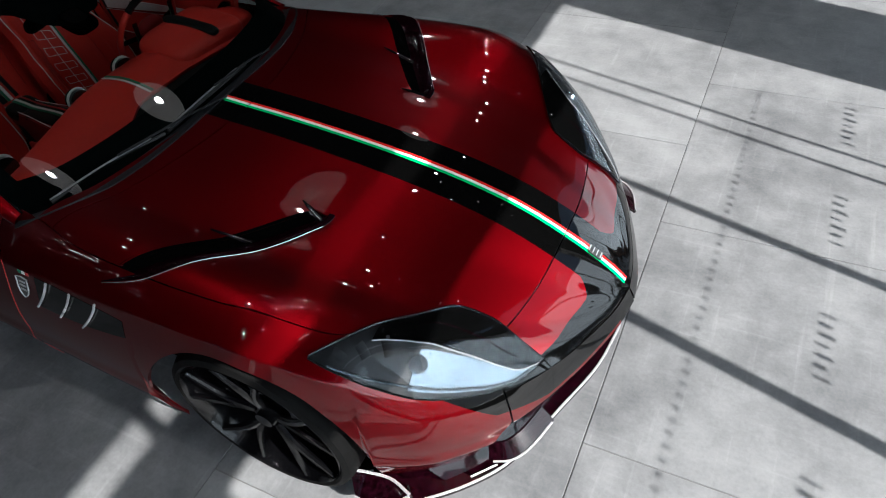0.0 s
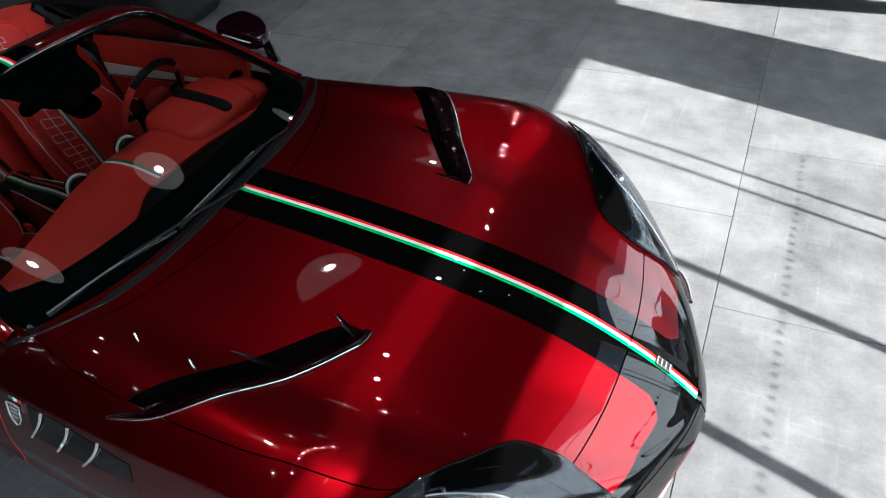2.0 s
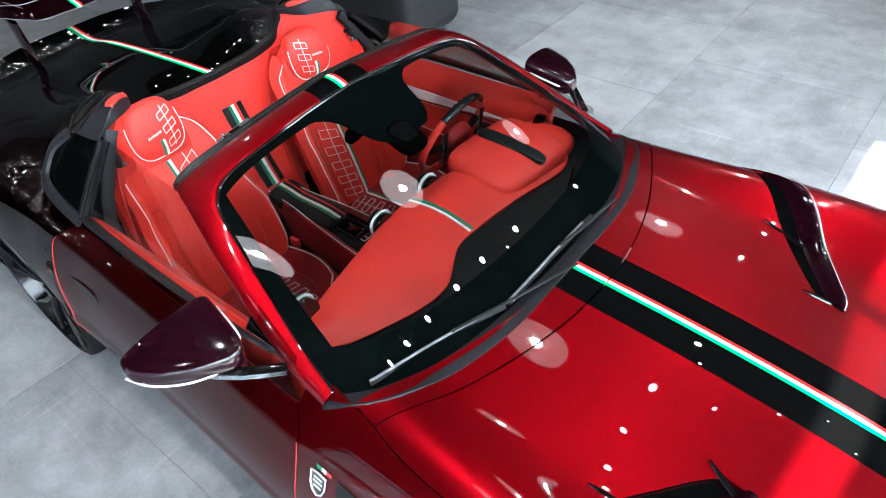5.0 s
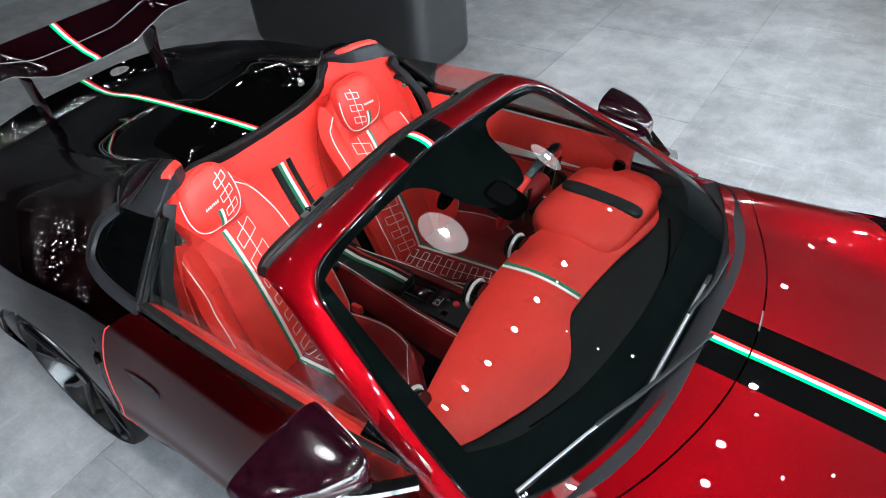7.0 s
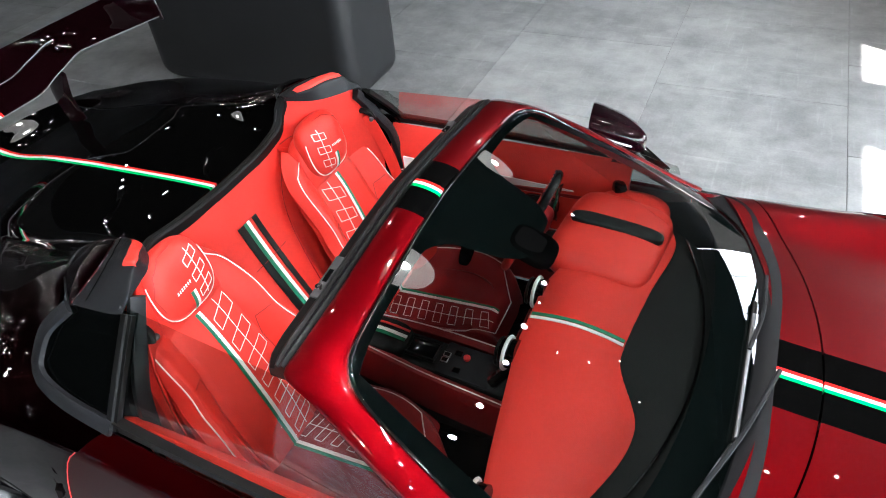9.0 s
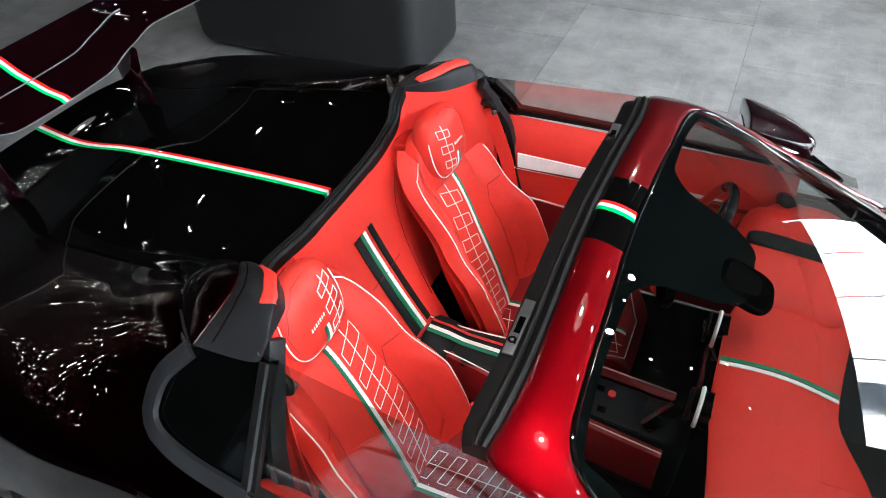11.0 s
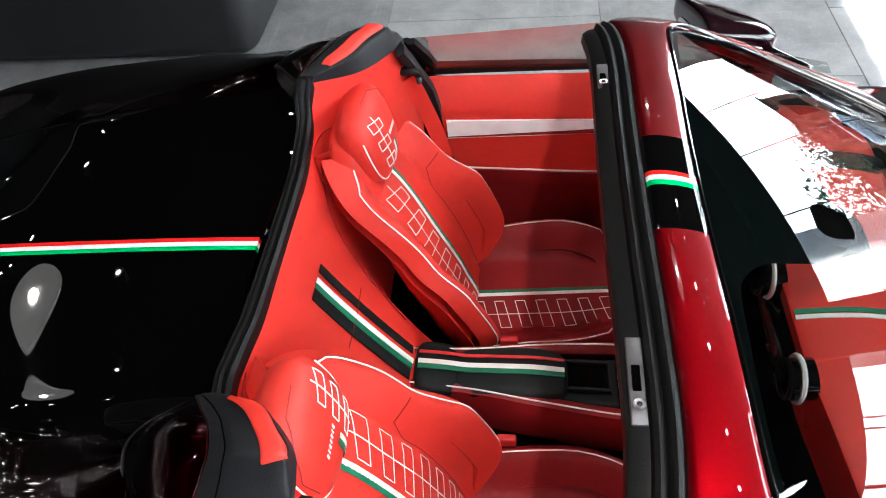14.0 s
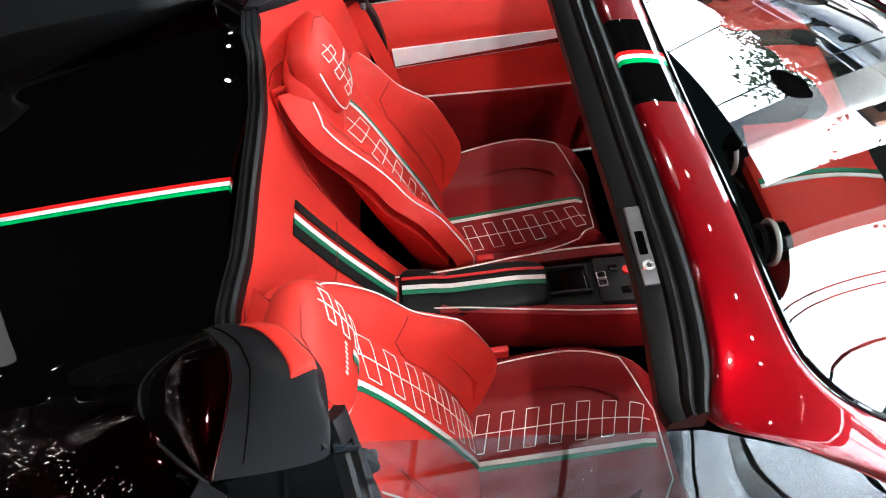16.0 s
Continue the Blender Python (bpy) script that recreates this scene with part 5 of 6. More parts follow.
# door linings
for s in (1, -1):
    xs, zs = np.linspace(-0.955, 0.02, 36), np.linspace(0.915, 0.25, 26)
    X, Z = np.meshgrid(xs, zs, indexing="ij")
    h = (0.915 - Z) / 0.66
    Y = 0.768 - 0.058 * np.sin(np.clip(h / 0.17, 0, 1) * math.pi / 2) - 0.018 * np.exp(-(((h - 0.55) / 0.10) ** 2)) * np.clip((X + 0.95) / 0.4, 0, 1) + 0.02 * h
    X = X + 0.02 * h
    lining = part("door_lining", sides(shell(np.stack([X, Y, Z], -1), 0.03, (-0.4, 2, 0.6)), s), M["leather"], car, "red leather door lining with metal blade")

    def on_lining(x, z, s=s):
        h = (0.915 - z) / 0.66
        return (x + 0.02 * h, s * (0.768 - 0.058 * math.sin(min(1, h / 0.17) * math.pi / 2) - 0.018 * math.exp(-(((h - 0.55) / 0.10) ** 2)) * min(1, max(0, (x + 0.95) / 0.4)) + 0.02 * h - 0.002), z)

    bx_ = np.linspace(-0.90, -0.18, 18)
    part("metal_blade", sweep([on_lining(x, 0.765 + 0.02 * (x + 0.9)) for x in bx_], [(-0.004, -0.02), (0.004, -0.02), (0.004, 0.02), (-0.004, 0.02)], (0, 0, 1), scales=np.interp(bx_, [-0.9, -0.5, -0.18], [1.5, 0.95, 0.12])), M["blade_metal"], lining, "tapered metal blade")
    for za, zb in ((0.725, 0.755), (0.60, 0.575)):
        part("piping", tube([on_lining(x, za + (zb - za) * (x + 0.92) / 0.95) for x in np.linspace(-0.92, 0.03, 20)], 0.003, 6), M["white"], lining)
    low = [[on_lining(x, za + (0.26 - za) * k / 12) for k in range(13)] for x, za in [(x, 0.592 - 0.025 * (x + 0.92) / 0.95) for x in np.linspace(-0.93, 0.02, 30)]]
    part("lower_panel", shell(np.array(low) - np.array((0, s * 0.001, 0)), 0.004, (-0.4, 2 * s, 0.6)), M["leather_dark"], lining, "red lower door panel, shade put into its colour")
    part("blade_trim", sweep([on_lining(x, 0.734 + 0.026 * (x + 0.92) / 0.95) for x in np.linspace(-0.91, 0.0, 18)], [(-0.003, -0.007), (0.003, -0.007), (0.003, 0.007), (-0.003, 0.007)], (0, 0, 1)), M["leather_dark"], lining, "dark red trim under the blade")
    part("door_pull", pillow((0.075, 0.022, 0.035), 0.6, 0.6, (-0.30, s * 0.702, 0.70)), M["gloss"], lining)
    part("lining_top", sides(tube([(x, 0.772, 0.900) for x in np.linspace(-0.95, 0.0, 16)], 0.010, 8), s), M["leather"], lining)

# ---- seats ----
sw_ = curve((0, 0.235), (0.2, 0.258), (0.42, 0.262), (0.55, 0.243), (0.66, 0.222), (0.76, 0.218), (0.85, 0.203), (0.92, 0.172), (0.97, 0.130), (1, 0.09))
sx_ = curve((0, -0.79), (0.25, -0.835), (0.5, -0.895), (0.75, -0.972), (0.85, -1.02), (1, -1.075))
sz_ = curve((0, 0.375), (0.25, 0.53), (0.5, 0.695), (0.75, 0.885), (0.85, 0.962), (1, 1.07))
sb_ = curve((0, 0.07), (0.2, 0.115), (0.45, 0.11), (0.60, 0.06), (0.72, 0.045), (0.85, 0.025), (1, 0.0))


def seat_back(u, v):
    u, v = np.broadcast_arrays(np.asarray(u, float), np.asarray(v, float))
    a = np.abs(u)
    k = np.clip((a - 0.50) / 0.40, 0, 1)
    bol = sb_(v) * (k**2 * (3 - 2 * k)) - 0.008 * np.exp(-(((a - 0.53) / 0.05) ** 2))
    edge = 0.06 * np.clip((a - 0.84) / 0.16, 0, 1) ** 2
    fold = 0.0018 * np.sin(26 * v + 5 * u) * np.clip(1 - a, 0, 1) * np.exp(-(((v - 0.12) / 0.12) ** 2))
    return np.stack([sx_(v) + bol - edge + fold, u * sw_(v), sz_(v) + 0.12 * bol], -1)


def seat_base(u, v):
    """v 0 at the rear to 1 at the front."""
    u, v = np.broadcast_arrays(np.asarray(u, float), np.asarray(v, float))
    a = np.abs(u)
    k = np.clip((a - 0.5) / 0.4, 0, 1)
    bol = 0.085 * k**2 * (3 - 2 * k) * (0.55 + 0.45 * np.sin(np.clip(v, 0, 1) * math.pi))
    rnd = 1 - np.clip((v - 0.5) / 0.5, 0, 1) ** 2 * 0.42
    return np.stack([-0.82 + 0.52 * v, u * 0.262 * rnd, 0.365 + 0.045 * v + bol - 0.05 * np.clip((a - 0.9) / 0.1, 0, 1) ** 2 - 0.09 * np.clip((v - 0.84) / 0.16, 0, 1) ** 2], -1)


HEAD_UP, HEAD_OUT = np.array((-0.23, 0, 0.973)), np.array((0.973, 0, 0.23))
HEAD_AT = np.array((-1.028, 0, 1.052))


def head_pad(u, v, front=0.050):
    """u across, v up, both -1 to 1 inside a rounded outline."""
    u, v = np.broadcast_arrays(np.asarray(u, float), np.asarray(v, float))
    rho = np.clip((np.abs(u) ** 3.6 + np.abs(v) ** 3.6) ** (1 / 3.6), 0, 1)
    d = front * (1 - rho**3.2) ** 0.45
    w = 0.112 - 0.012 * np.clip(-v, 0, 1) ** 2 - 0.010 * np.clip(v, 0, 1)
    return HEAD_AT + (u * w)[..., None] * np.array((0, 1, 0)) + (v * np.where(v < 0, 0.110, 0.108))[..., None] * HEAD_UP + d[..., None] * HEAD_OUT


def head_mesh():
    rho = np.sin(np.linspace(0.02, 1, 16) * math.pi / 2)
    th = np.linspace(0, 2 * math.pi, 57)[:-1]
    R, T = np.meshgrid(rho, th, indexing="ij")
    pw = lambda c: np.sign(c) * np.abs(c) ** (2 / 3.6)
    u, v = R * pw(np.cos(T)), R * pw(np.sin(T))
    F, B = head_pad(u, v), head_pad(u, v, -0.062)
    P = np.concatenate([F, B[-2::-1]], 0)
    n, k = P.shape[:2]
    faces = [(i * k + j, i * k + (j + 1) % k, (i + 1) * k + (j + 1) % k, (i + 1) * k + j) for i in range(n - 1) for j in range(k)]
    faces += [tuple(range(k)), tuple((n - 1) * k + j for j in range(k))]
    return P, faces


def lift(f, u, v, d):
    e = 0.01
    a, b = f(u + e, v) - f(u - e, v), f(u, v + e) - f(u, v - e)
    n = np.cross(a, b)
    n /= np.linalg.norm(n, axis=-1, keepdims=True)
    up = np.array((0.8, 0, 0.6))
    n = n * np.where((n @ up)[..., None] < 0, -1, 1)
    return f(u, v) + n * d, n


def on_seat(f, uv, y0, side, mat_, parent, name, width=0.004, d=0.001, round_=0.0, label=""):
    uv = np.array(uv, float)
    P, n = lift(f, uv[:, 0], uv[:, 1], d)
    P = P * np.array((1, side, 1)) + np.array((0, y0, 0))
    n = n * np.array((1, side, 1))
    data = tube(P, round_, 6) if round_ else ribbon(P, n, width, 0.0012)
    return part(name, data, mat_, parent, label)


def dense(uv, n=10):
    uv = np.array(uv, float)
    out = [uv[0]]
    for a, b in zip(uv[:-1], uv[1:]):
        out += [a + (b - a) * k / n for k in range(1, n + 1)]
    return out


def lattice(f, ub, h, lo, hi, count, y0, side, parent, tilt=0.45, lean=0.0, width=0.0024):
    """White stitched leaning cells strung on a line."""
    p = (hi - lo) / count
    at = lambda w: ub + lean * (w - lo) / (hi - lo)
    on_seat(f, dense([(at(lo), lo), (at(hi), hi)], 24), y0, side, M["white"], parent, "stitch_line", width)
    for k in range(count):
        a = lo + k * p
        c = at(a + 0.5 * p)
        cell = [(c + h, a + tilt * p), (c + h, a + (tilt + 0.5) * p), (c - h, a + (0.55 - tilt * 0.1) * p), (c - h, a + 0.05 * p), (c + h, a + tilt * p)]
        on_seat(f, dense(cell, 5), y0, side, M["white"], parent, "stitch_cell", width)


for s in (1, -1):
    y0, side = s * 0.402, -s  # u runs towards the middle of the car
    seat = thing("car_seat", "red leather sports seat with white stitched lattice and tricolour strip", "car seat", "seats in the cabin")
    mv = lambda P: P * np.array((1, side, 1)) + np.array((0, y0, 0))
    u, v = np.meshgrid(np.linspace(-1, 1, 57), np.linspace(0, 0.985, 76), indexing="ij")
    back = part("backrest", shell(mv(seat_back(u, v)), 0.085, (-1.6, y0, 0.5)), M["leather"], seat)
    u, v = np.meshgrid(np.linspace(-1, 1, 41), np.linspace(0, 1, 40), indexing="ij")
    base = part("cushion", shell(mv(seat_base(u, v)), 0.10, (-0.6, y0, -1)), M["leather_dark"], seat, "red seat cushion, shade put into its colour")
    P, F = head_mesh()
    hr = part("headrest", (list(mv(P).reshape(-1, 3)), F), M["leather"], seat)
    # tricolour strip down the middle
    for du, w_, mt in ((-0.048, 0.011, "green"), (0.0, 0.012, "white")):
        on_seat(seat_back, dense([(du, 0.80), (du + 0.02, 0.55), (du, 0.0)], 14), y0, side, M[mt], back, "trim_stripe", w_, 0.002)
        on_seat(seat_base, dense([(du, 0.02), (du, 0.90)], 20), y0, side, M[mt], base, "trim_stripe", w_, 0.002)
    lattice(seat_back, 0.285, 0.19, 0.02, 0.80, 7, y0, side, back, 0.42)
    lattice(seat_base, 0.29, 0.19, 0.03, 0.90, 7, y0, side, base, 0.42)
    # piping
    for e in (-0.91, 0.91):
        on_seat(seat_back, dense([(e, 0.03), (e, 0.3), (e, 0.6), (e, 0.75), (e, 0.84), (e, 0.90), (e * 0.93, 0.945), (e * 0.80, 0.972)], 10), y0, side, M["white"], back, "piping", d=0.001, round_=0.0021)
        on_seat(seat_back, dense([(e * 0.59, 0.03), (e * 0.59, 0.3), (e * 0.58, 0.55), (e * 0.66, 0.64), (e * 0.9, 0.66)], 10), y0, side, M["leather_dark"], back, "seam", 0.002, 0.0004)
    on_seat(seat_base, dense([(-0.88, 0.05), (-0.88, 0.8), (-0.5, 0.94), (0.5, 0.94), (0.88, 0.8), (0.88, 0.05)], 10), y0, side, M["white"], base, "piping", d=0.001, round_=0.0021)
    # headrest: piping round the lower half, lattice, word bars, strip
    arc = [(0.99 * math.copysign(abs(math.cos(a)) ** 0.556, math.cos(a)), 0.99 * math.copysign(abs(math.sin(a)) ** 0.556, math.sin(a))) for a in np.linspace(math.radians(165), math.radians(372), 48)]
    on_seat(head_pad, [(0.965 * a, 0.965 * b) for a, b in arc], y0, side, M["white"], hr, "piping", d=0.001, round_=0.0021)
    on_seat(head_pad, dense([(-0.86, -0.40), (-0.90, 0.1), (-0.72, 0.62), (-0.3, 0.90), (0.25, 0.93)], 6), y0, side, M["leather_dark"], hr, "seam", 0.0018, 0.0004)
    lattice(head_pad, 0.42, 0.25, -0.74, 0.70, 3, y0, side, hr, 0.4, lean=0.02, width=0.0022)
    for k in range(7):
        on_seat(head_pad, dense([(-0.42 + 0.075 * k, -0.19 + 0.01 * k), (-0.40 + 0.075 * k, -0.11 + 0.01 * k)], 3), y0, side, M["white"], hr, "word_bar", 0.0032 if k % 2 else 0.0045, 0.001, 0, "white embroidered mark" if k == 0 else "")
    for du, mt in ((-0.06, "green"), (0.03, "white")):
        on_seat(head_pad, dense([(du, -0.95), (du - 0.01, -0.36)], 10), y0, side, M[mt], hr, "trim_stripe", 0.0105, 0.0015)
    part("back_shell", pillow((0.045, 0.138, 0.140), 0.5, 0.5, (-1.052, y0, 0.962), (0, -13, 0), warp=lambda V: V * np.stack([np.ones_like(V[..., 2]), 1 - 0.16 * np.clip(V[..., 2] / 0.14, -1, 1), np.ones_like(V[..., 2])], -1)), M["leather"], seat)
    # belt
    yo = y0 - side * 0.195
    bl = part("seat_belt", ribbon(smooth_line([(-0.968, yo, 1.035), (-0.948, yo - side * 0.035, 0.93), (-0.915, yo - side * 0.065, 0.76), (-0.88, yo - side * 0.085, 0.45)], 16), (0.35, side, 0.3), 0.046, 0.003), M["leather"], car, "red seat belt")
    part("belt_guide", tube(smooth_line([(-1.004, yo - side * 0.004, 1.022), (-1.002, yo + side * 0.004, 1.046), (-0.972, yo + side * 0.008, 1.062), (-0.942, yo + side * 0.004, 1.050), (-0.938, yo - side * 0.006, 1.028)], 14), 0.011, 8, up=(0, 1, 0)), M["rubber"], bl)
    for x, z in ((-1.004, 1.026), (-0.938, 1.032)):
        part("guide_bolt", pillow((0.008, 0.010, 0.010), 0.9, 0.9, (x, yo + side * 0.012, z)), M["latch"], bl)
    part("belt_buckle", rbox((0.05, 0.02, 0.04), 0.006, (-0.70, y0 + side * 0.255, 0.46)), M["stripe_red"], bl)
    if s > 0:
        seat.location = (-0.015, -0.010, -0.028)
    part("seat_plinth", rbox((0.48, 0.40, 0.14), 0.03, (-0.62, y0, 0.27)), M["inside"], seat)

# ---- outside details ----
HANDLE = (-0.90, 1.21)
for s in (1, -1):
    # door mirror
    def wedge(V, s=s):
        o = np.clip((V[..., 1] * s / 0.142 + 1) / 2, 0, 1)
        x = np.where(V[..., 0] < 0, V[..., 0] * 0.08, V[..., 0] * (1 - 0.80 * o**2.0))
        return np.stack([x, V[..., 1], (V[..., 2] + 0.07) * (1 - 0.35 * np.clip(V[..., 0] / 0.2, 0, 1)) * (1 - 0.52 * o**1.6) - 0.07 + 0.012 * o], -1)

    mr = part("door_mirror", pillow((0.205, 0.142, 0.070), 0.42, 0.30, (-0.17, s * 0.945, 0.955), (0, 0, s * 10), n=24, warp=wedge), M["carbon"], car, "dark carbon door mirror with white line")
    part("mirror_line", tube(smooth_line([(-0.180, s * 1.092, 0.914), (-0.122, s * 1.072, 0.908), (-0.056, s * 1.024, 0.906), (0.0, s * 0.957, 0.912), (0.026, s * 0.887, 0.920), (-0.015, s * 0.828, 0.94), (-0.13, s * 0.806, 0.975)], 30), 0.0038, 6), M["silver"], mr)
    part("mirror_glass", pillow((0.004, 0.095, 0.030), 0.7, 0.7, (-0.184, s * 0.925, 0.925), (s * -8, 0, s * 10)), M["chrome"], mr)
    part("mirror_arm", tube(smooth_line([(-0.02, s * 0.94, 0.90), (0.05, s * 0.88, 0.885), (0.13, s * 0.80, 0.88)], 10), 0.022, 8, squash=0.6), M["gloss"], mr)
    foot = [(-0.06, 0.783, 0.905), (0.17, 0.793, 0.868), (0.13, 0.778, 0.895), (0.0, 0.762, 0.962), (-0.04, 0.762, 0.955)]
    part("mirror_foot", sides((foot + [(x, y - 0.02, z - 0.004) for x, y, z in foot], [(0, 1, 2, 3, 4), (9, 8, 7, 6, 5)] + [(i, (i + 1) % 5, (i + 1) % 5 + 5, i + 5) for i in range(5)]), s), M["gloss"], mr)
    # bonnet vent: recessed dark duct with fins and a bright outer lip
    inner, outer = VENT_IN, VENT_OUT
    f = lambda q: smooth_line([(a, b, 0) for a, b in q], 30)
    I, O = f(inner), f(outer)
    v = np.linspace(0, 1, 9)
    P = I[:, None] + (O - I)[:, None] * v[None, :, None]
    wide = np.clip(np.linalg.norm(O - I, axis=1) / 0.10, 0, 1)[:, None]
    louvre = np.interp(v, [0, 0.12, 0.3, 0.6, 0.85, 0.95, 1.0], [-0.004, -0.022, -0.024, -0.012, 0.006, 0.010, 0.006])
    P[..., 2] = top(P[..., 0], P[..., 1]) + louvre[None] * wide + 0.001
    vent = part("bonnet_vent", sides(shell(P, 0.01, CORE), s), M["carbon"], car, "black bonnet vent with fins and bright edge")
    # black sheet laid on the inner slope in place of shade in the duct
    part("vent_opening", sides(shell(P[3:29, 0:5] + np.array((0, 0, 0.0025)), 0.003, CORE), s), M["inside"], vent)
    lip = O.copy()
    lip[:, 2] = top(O[:, 0], O[:, 1]) + 0.006 * np.clip(np.linalg.norm(O - I, axis=1) / 0.10, 0.1, 1)
    part("vent_lip", sides(tube(lip + np.array((-0.003, -0.005, 0.0)), 0.010, 8, scales=np.linspace(0.25, 1.3, len(lip)), squash=0.45), s), M["carbon"], vent)
    part("vent_line", sides(tube(lip + np.array((0.004, 0.004, 0.001)), 0.0011, 6, scales=np.linspace(0.5, 1.4, len(lip))), s), M["silver"], vent)
    for a, b, high in (((0.935, 0.585), (1.075, 0.565), 0.006), ((1.135, 0.350), (1.228, 0.385), 0.010)):
        w_ = np.linspace(0, 1, 10)
        xy = np.array(a)[None] + (np.array(b) - np.array(a))[None] * w_[:, None]
        fin = np.stack([xy[:, 0], xy[:, 1], top(xy[:, 0], xy[:, 1]) + high * (1 - w_) ** 1.3 - 0.012 * w_], -1)
        part("vent_fin", sides(tube(fin, 0.007, 8, squash=0.5, scales=np.interp(w_, [0, 0.3, 1], [0.3, 1.0, 1.4])), s), M["gloss"], vent)
    # headlight: housing, inner parts and cover glass following the body
    qu = curve((1.472, 0.945), (1.546, 0.86), (1.641, 0.723), (1.741, 0.601), (1.832, 0.63), (1.899, 0.704), (1.96, 0.81), (2.002, 0.894))
    ql = curve((1.472, 0.952), (1.55, 0.968), (1.641, 0.985), (1.77, 1.0), (1.865, 0.99), (1.944, 0.975), (2.002, 0.905))

    def on_lamp(x, w_, d):
        q = qu(x) + (ql(x) - qu(x)) * w_
        return skin(x, q) + skin_normal(x, q) * d

    X, W_ = np.meshgrid(np.linspace(1.472, 2.0, 40), np.linspace(0, 1, 18), indexing="ij")
    lamp = part("headlight", sides(shell(on_lamp(X, W_, 0.002), 0.004, CORE), s), M["lamp_body"], car, "teardrop headlight with dark housing under clear glass")
    part("lamp_cover", sides(sheet(on_lamp(X, W_, 0.016)), s), M["lamp_glass"], lamp).visible_shadow = False
    e0 = [on_lamp(np.array(x), np.array(0.0), 0.012) for x in np.linspace(1.472, 2.0, 30)]
    e1 = [on_lamp(np.array(x), np.array(1.0), 0.012) for x in np.linspace(2.0, 1.472, 30)]
    part("lamp_rim", sides(tube(e0 + e1, 0.0035, 6, closed=True), s), M["gloss"], lamp)
    X2, W2 = np.meshgrid(np.linspace(1.60, 1.995, 26), np.linspace(0.03, 1, 10), indexing="ij")
    W2 = W2 * np.interp(X2, [1.60, 1.70, 1.90, 1.995], [0.36, 0.52, 0.60, 0.72])
    part("upper_shade", sides(shell(on_lamp(X2, W2, 0.012), 0.006, CORE), s), M["gloss"], lamp)
    part("shade_edge", sides(tube([on_lamp(np.array(x), np.array(np.interp(x, [1.60, 1.70, 1.90, 1.99], [0.38, 0.535, 0.615, 0.73])), 0.012) for x in np.linspace(1.60, 1.99, 24)], 0.0022, 6), s), M["silver"], lamp)
    part("shade_crease", sides(tube([on_lamp(np.array(x), np.array(0.26 + 0.5 * (x - 1.68)), 0.0125) for x in np.linspace(1.68, 1.93, 18)], 0.003, 6, scales=np.linspace(0.4, 1.2, 18)), s), M["wing"], lamp)
    X2, W2 = np.meshgrid(np.linspace(1.715, 1.985, 26), np.linspace(0.60, 0.95, 8), indexing="ij")
    part("reflector", sides(shell(on_lamp(X2, W2, 0.008), 0.004, CORE), s), M["lens"], lamp)
    part("light_strip", sides(tube([on_lamp(np.array(x), np.array(0.92), 0.010) for x in np.linspace(1.52, 1.99, 24)], 0.005, 6), s), M["lens"], lamp)
    c = on_lamp(np.array(1.72), np.array(0.74), 0.004)
    part("projector", disc(0.032, 0.016, (c[0], s * c[1], c[2]), (s * -35, 30, 0), r2=0.026), M["lens"], lamp)
    for k in range(3):
        xk = 1.53 + 0.05 * k
        part("lamp_fin", sides(tube([on_lamp(np.array(xk + 0.10 * (w_ - 0.42)), np.array(w_), 0.007) for w_ in np.linspace(0.36, 0.66, 8)], 0.015, 6, squash=0.35), s), M["iron"], lamp)
    # side outlet behind the front wheel with pale blades, badge
    X2, Q2 = np.meshgrid(np.linspace(0.40, 0.83, 20), np.linspace(0, 1, 10), indexing="ij")
    q = 1.02 + 0.05 * ((X2 - 0.40) / 0.43) ** 2 + Q2 * (0.19 - 0.09 * ((X2 - 0.40) / 0.43) ** 2)
    duct = part("side_outlet", sides(shell(skin(X2, q, 0.17) + skin_normal(X2, q) * 0.002, 0.004, (0.6, 0, 0.4)), s), M["gloss"], car, "black side outlet with bright blades")
    for k in range(3):
        xk, dx = ((0.471, -0.074), (0.587, -0.074), (0.716, -0.09))[k]
        bl = [skin(np.array(xk + dx * w_**1.4), np.array(1.018 + 0.19 * w_), 0.17) for w_ in np.linspace(0, 1, 8)]
        bl = [p + np.array((0, 0.008, 0.004)) for p in bl]
        part("outlet_blade", sides(tube(bl, 0.0045, 6), s), M["silver"], duct)
    # door handle pocket
    c, nrm = skin(np.array(HANDLE[0]), np.array(HANDLE[1]), 0.17), skin_normal(np.array(HANDLE[0]), np.array(HANDLE[1]))
    hx = np.array((1.0, 0, -0.18))
    hx = hx - nrm * (hx @ nrm)
    hx /= np.linalg.norm(hx)
    hz = np.cross(hx, nrm)
    loop = [c + nrm * 0.002 + hx * 0.085 * math.cos(a) + hz * (0.020 + 0.012 * math.cos(a)) * math.sin(a) for a in np.linspace(0, 2 * math.pi, 25)[:-1]]
    pk = part("door_handle", sides((loop + [p - nrm * 0.006 for p in loop], [tuple(range(24)), tuple(range(47, 23, -1))] + [(i, (i + 1) % 24, (i + 1) % 24 + 24, i + 24) for i in range(24)]), s), M["gloss"], car, "dark recessed door handle")
    part("handle_edge", sides(tube([p + nrm * 0.001 for p in loop[2:12]], 0.0025, 6), s), M["red"], pk)
    # shield and script bars
    c, nrm = skin(np.array(0.33), np.array(1.114), 0.17), skin_normal(np.array(0.33), np.array(1.114))
    z_ax = np.array((0, 0, 1.0)) - nrm * nrm[2]
    z_ax /= np.linalg.norm(z_ax)
    x_ax = np.cross(z_ax, nrm)
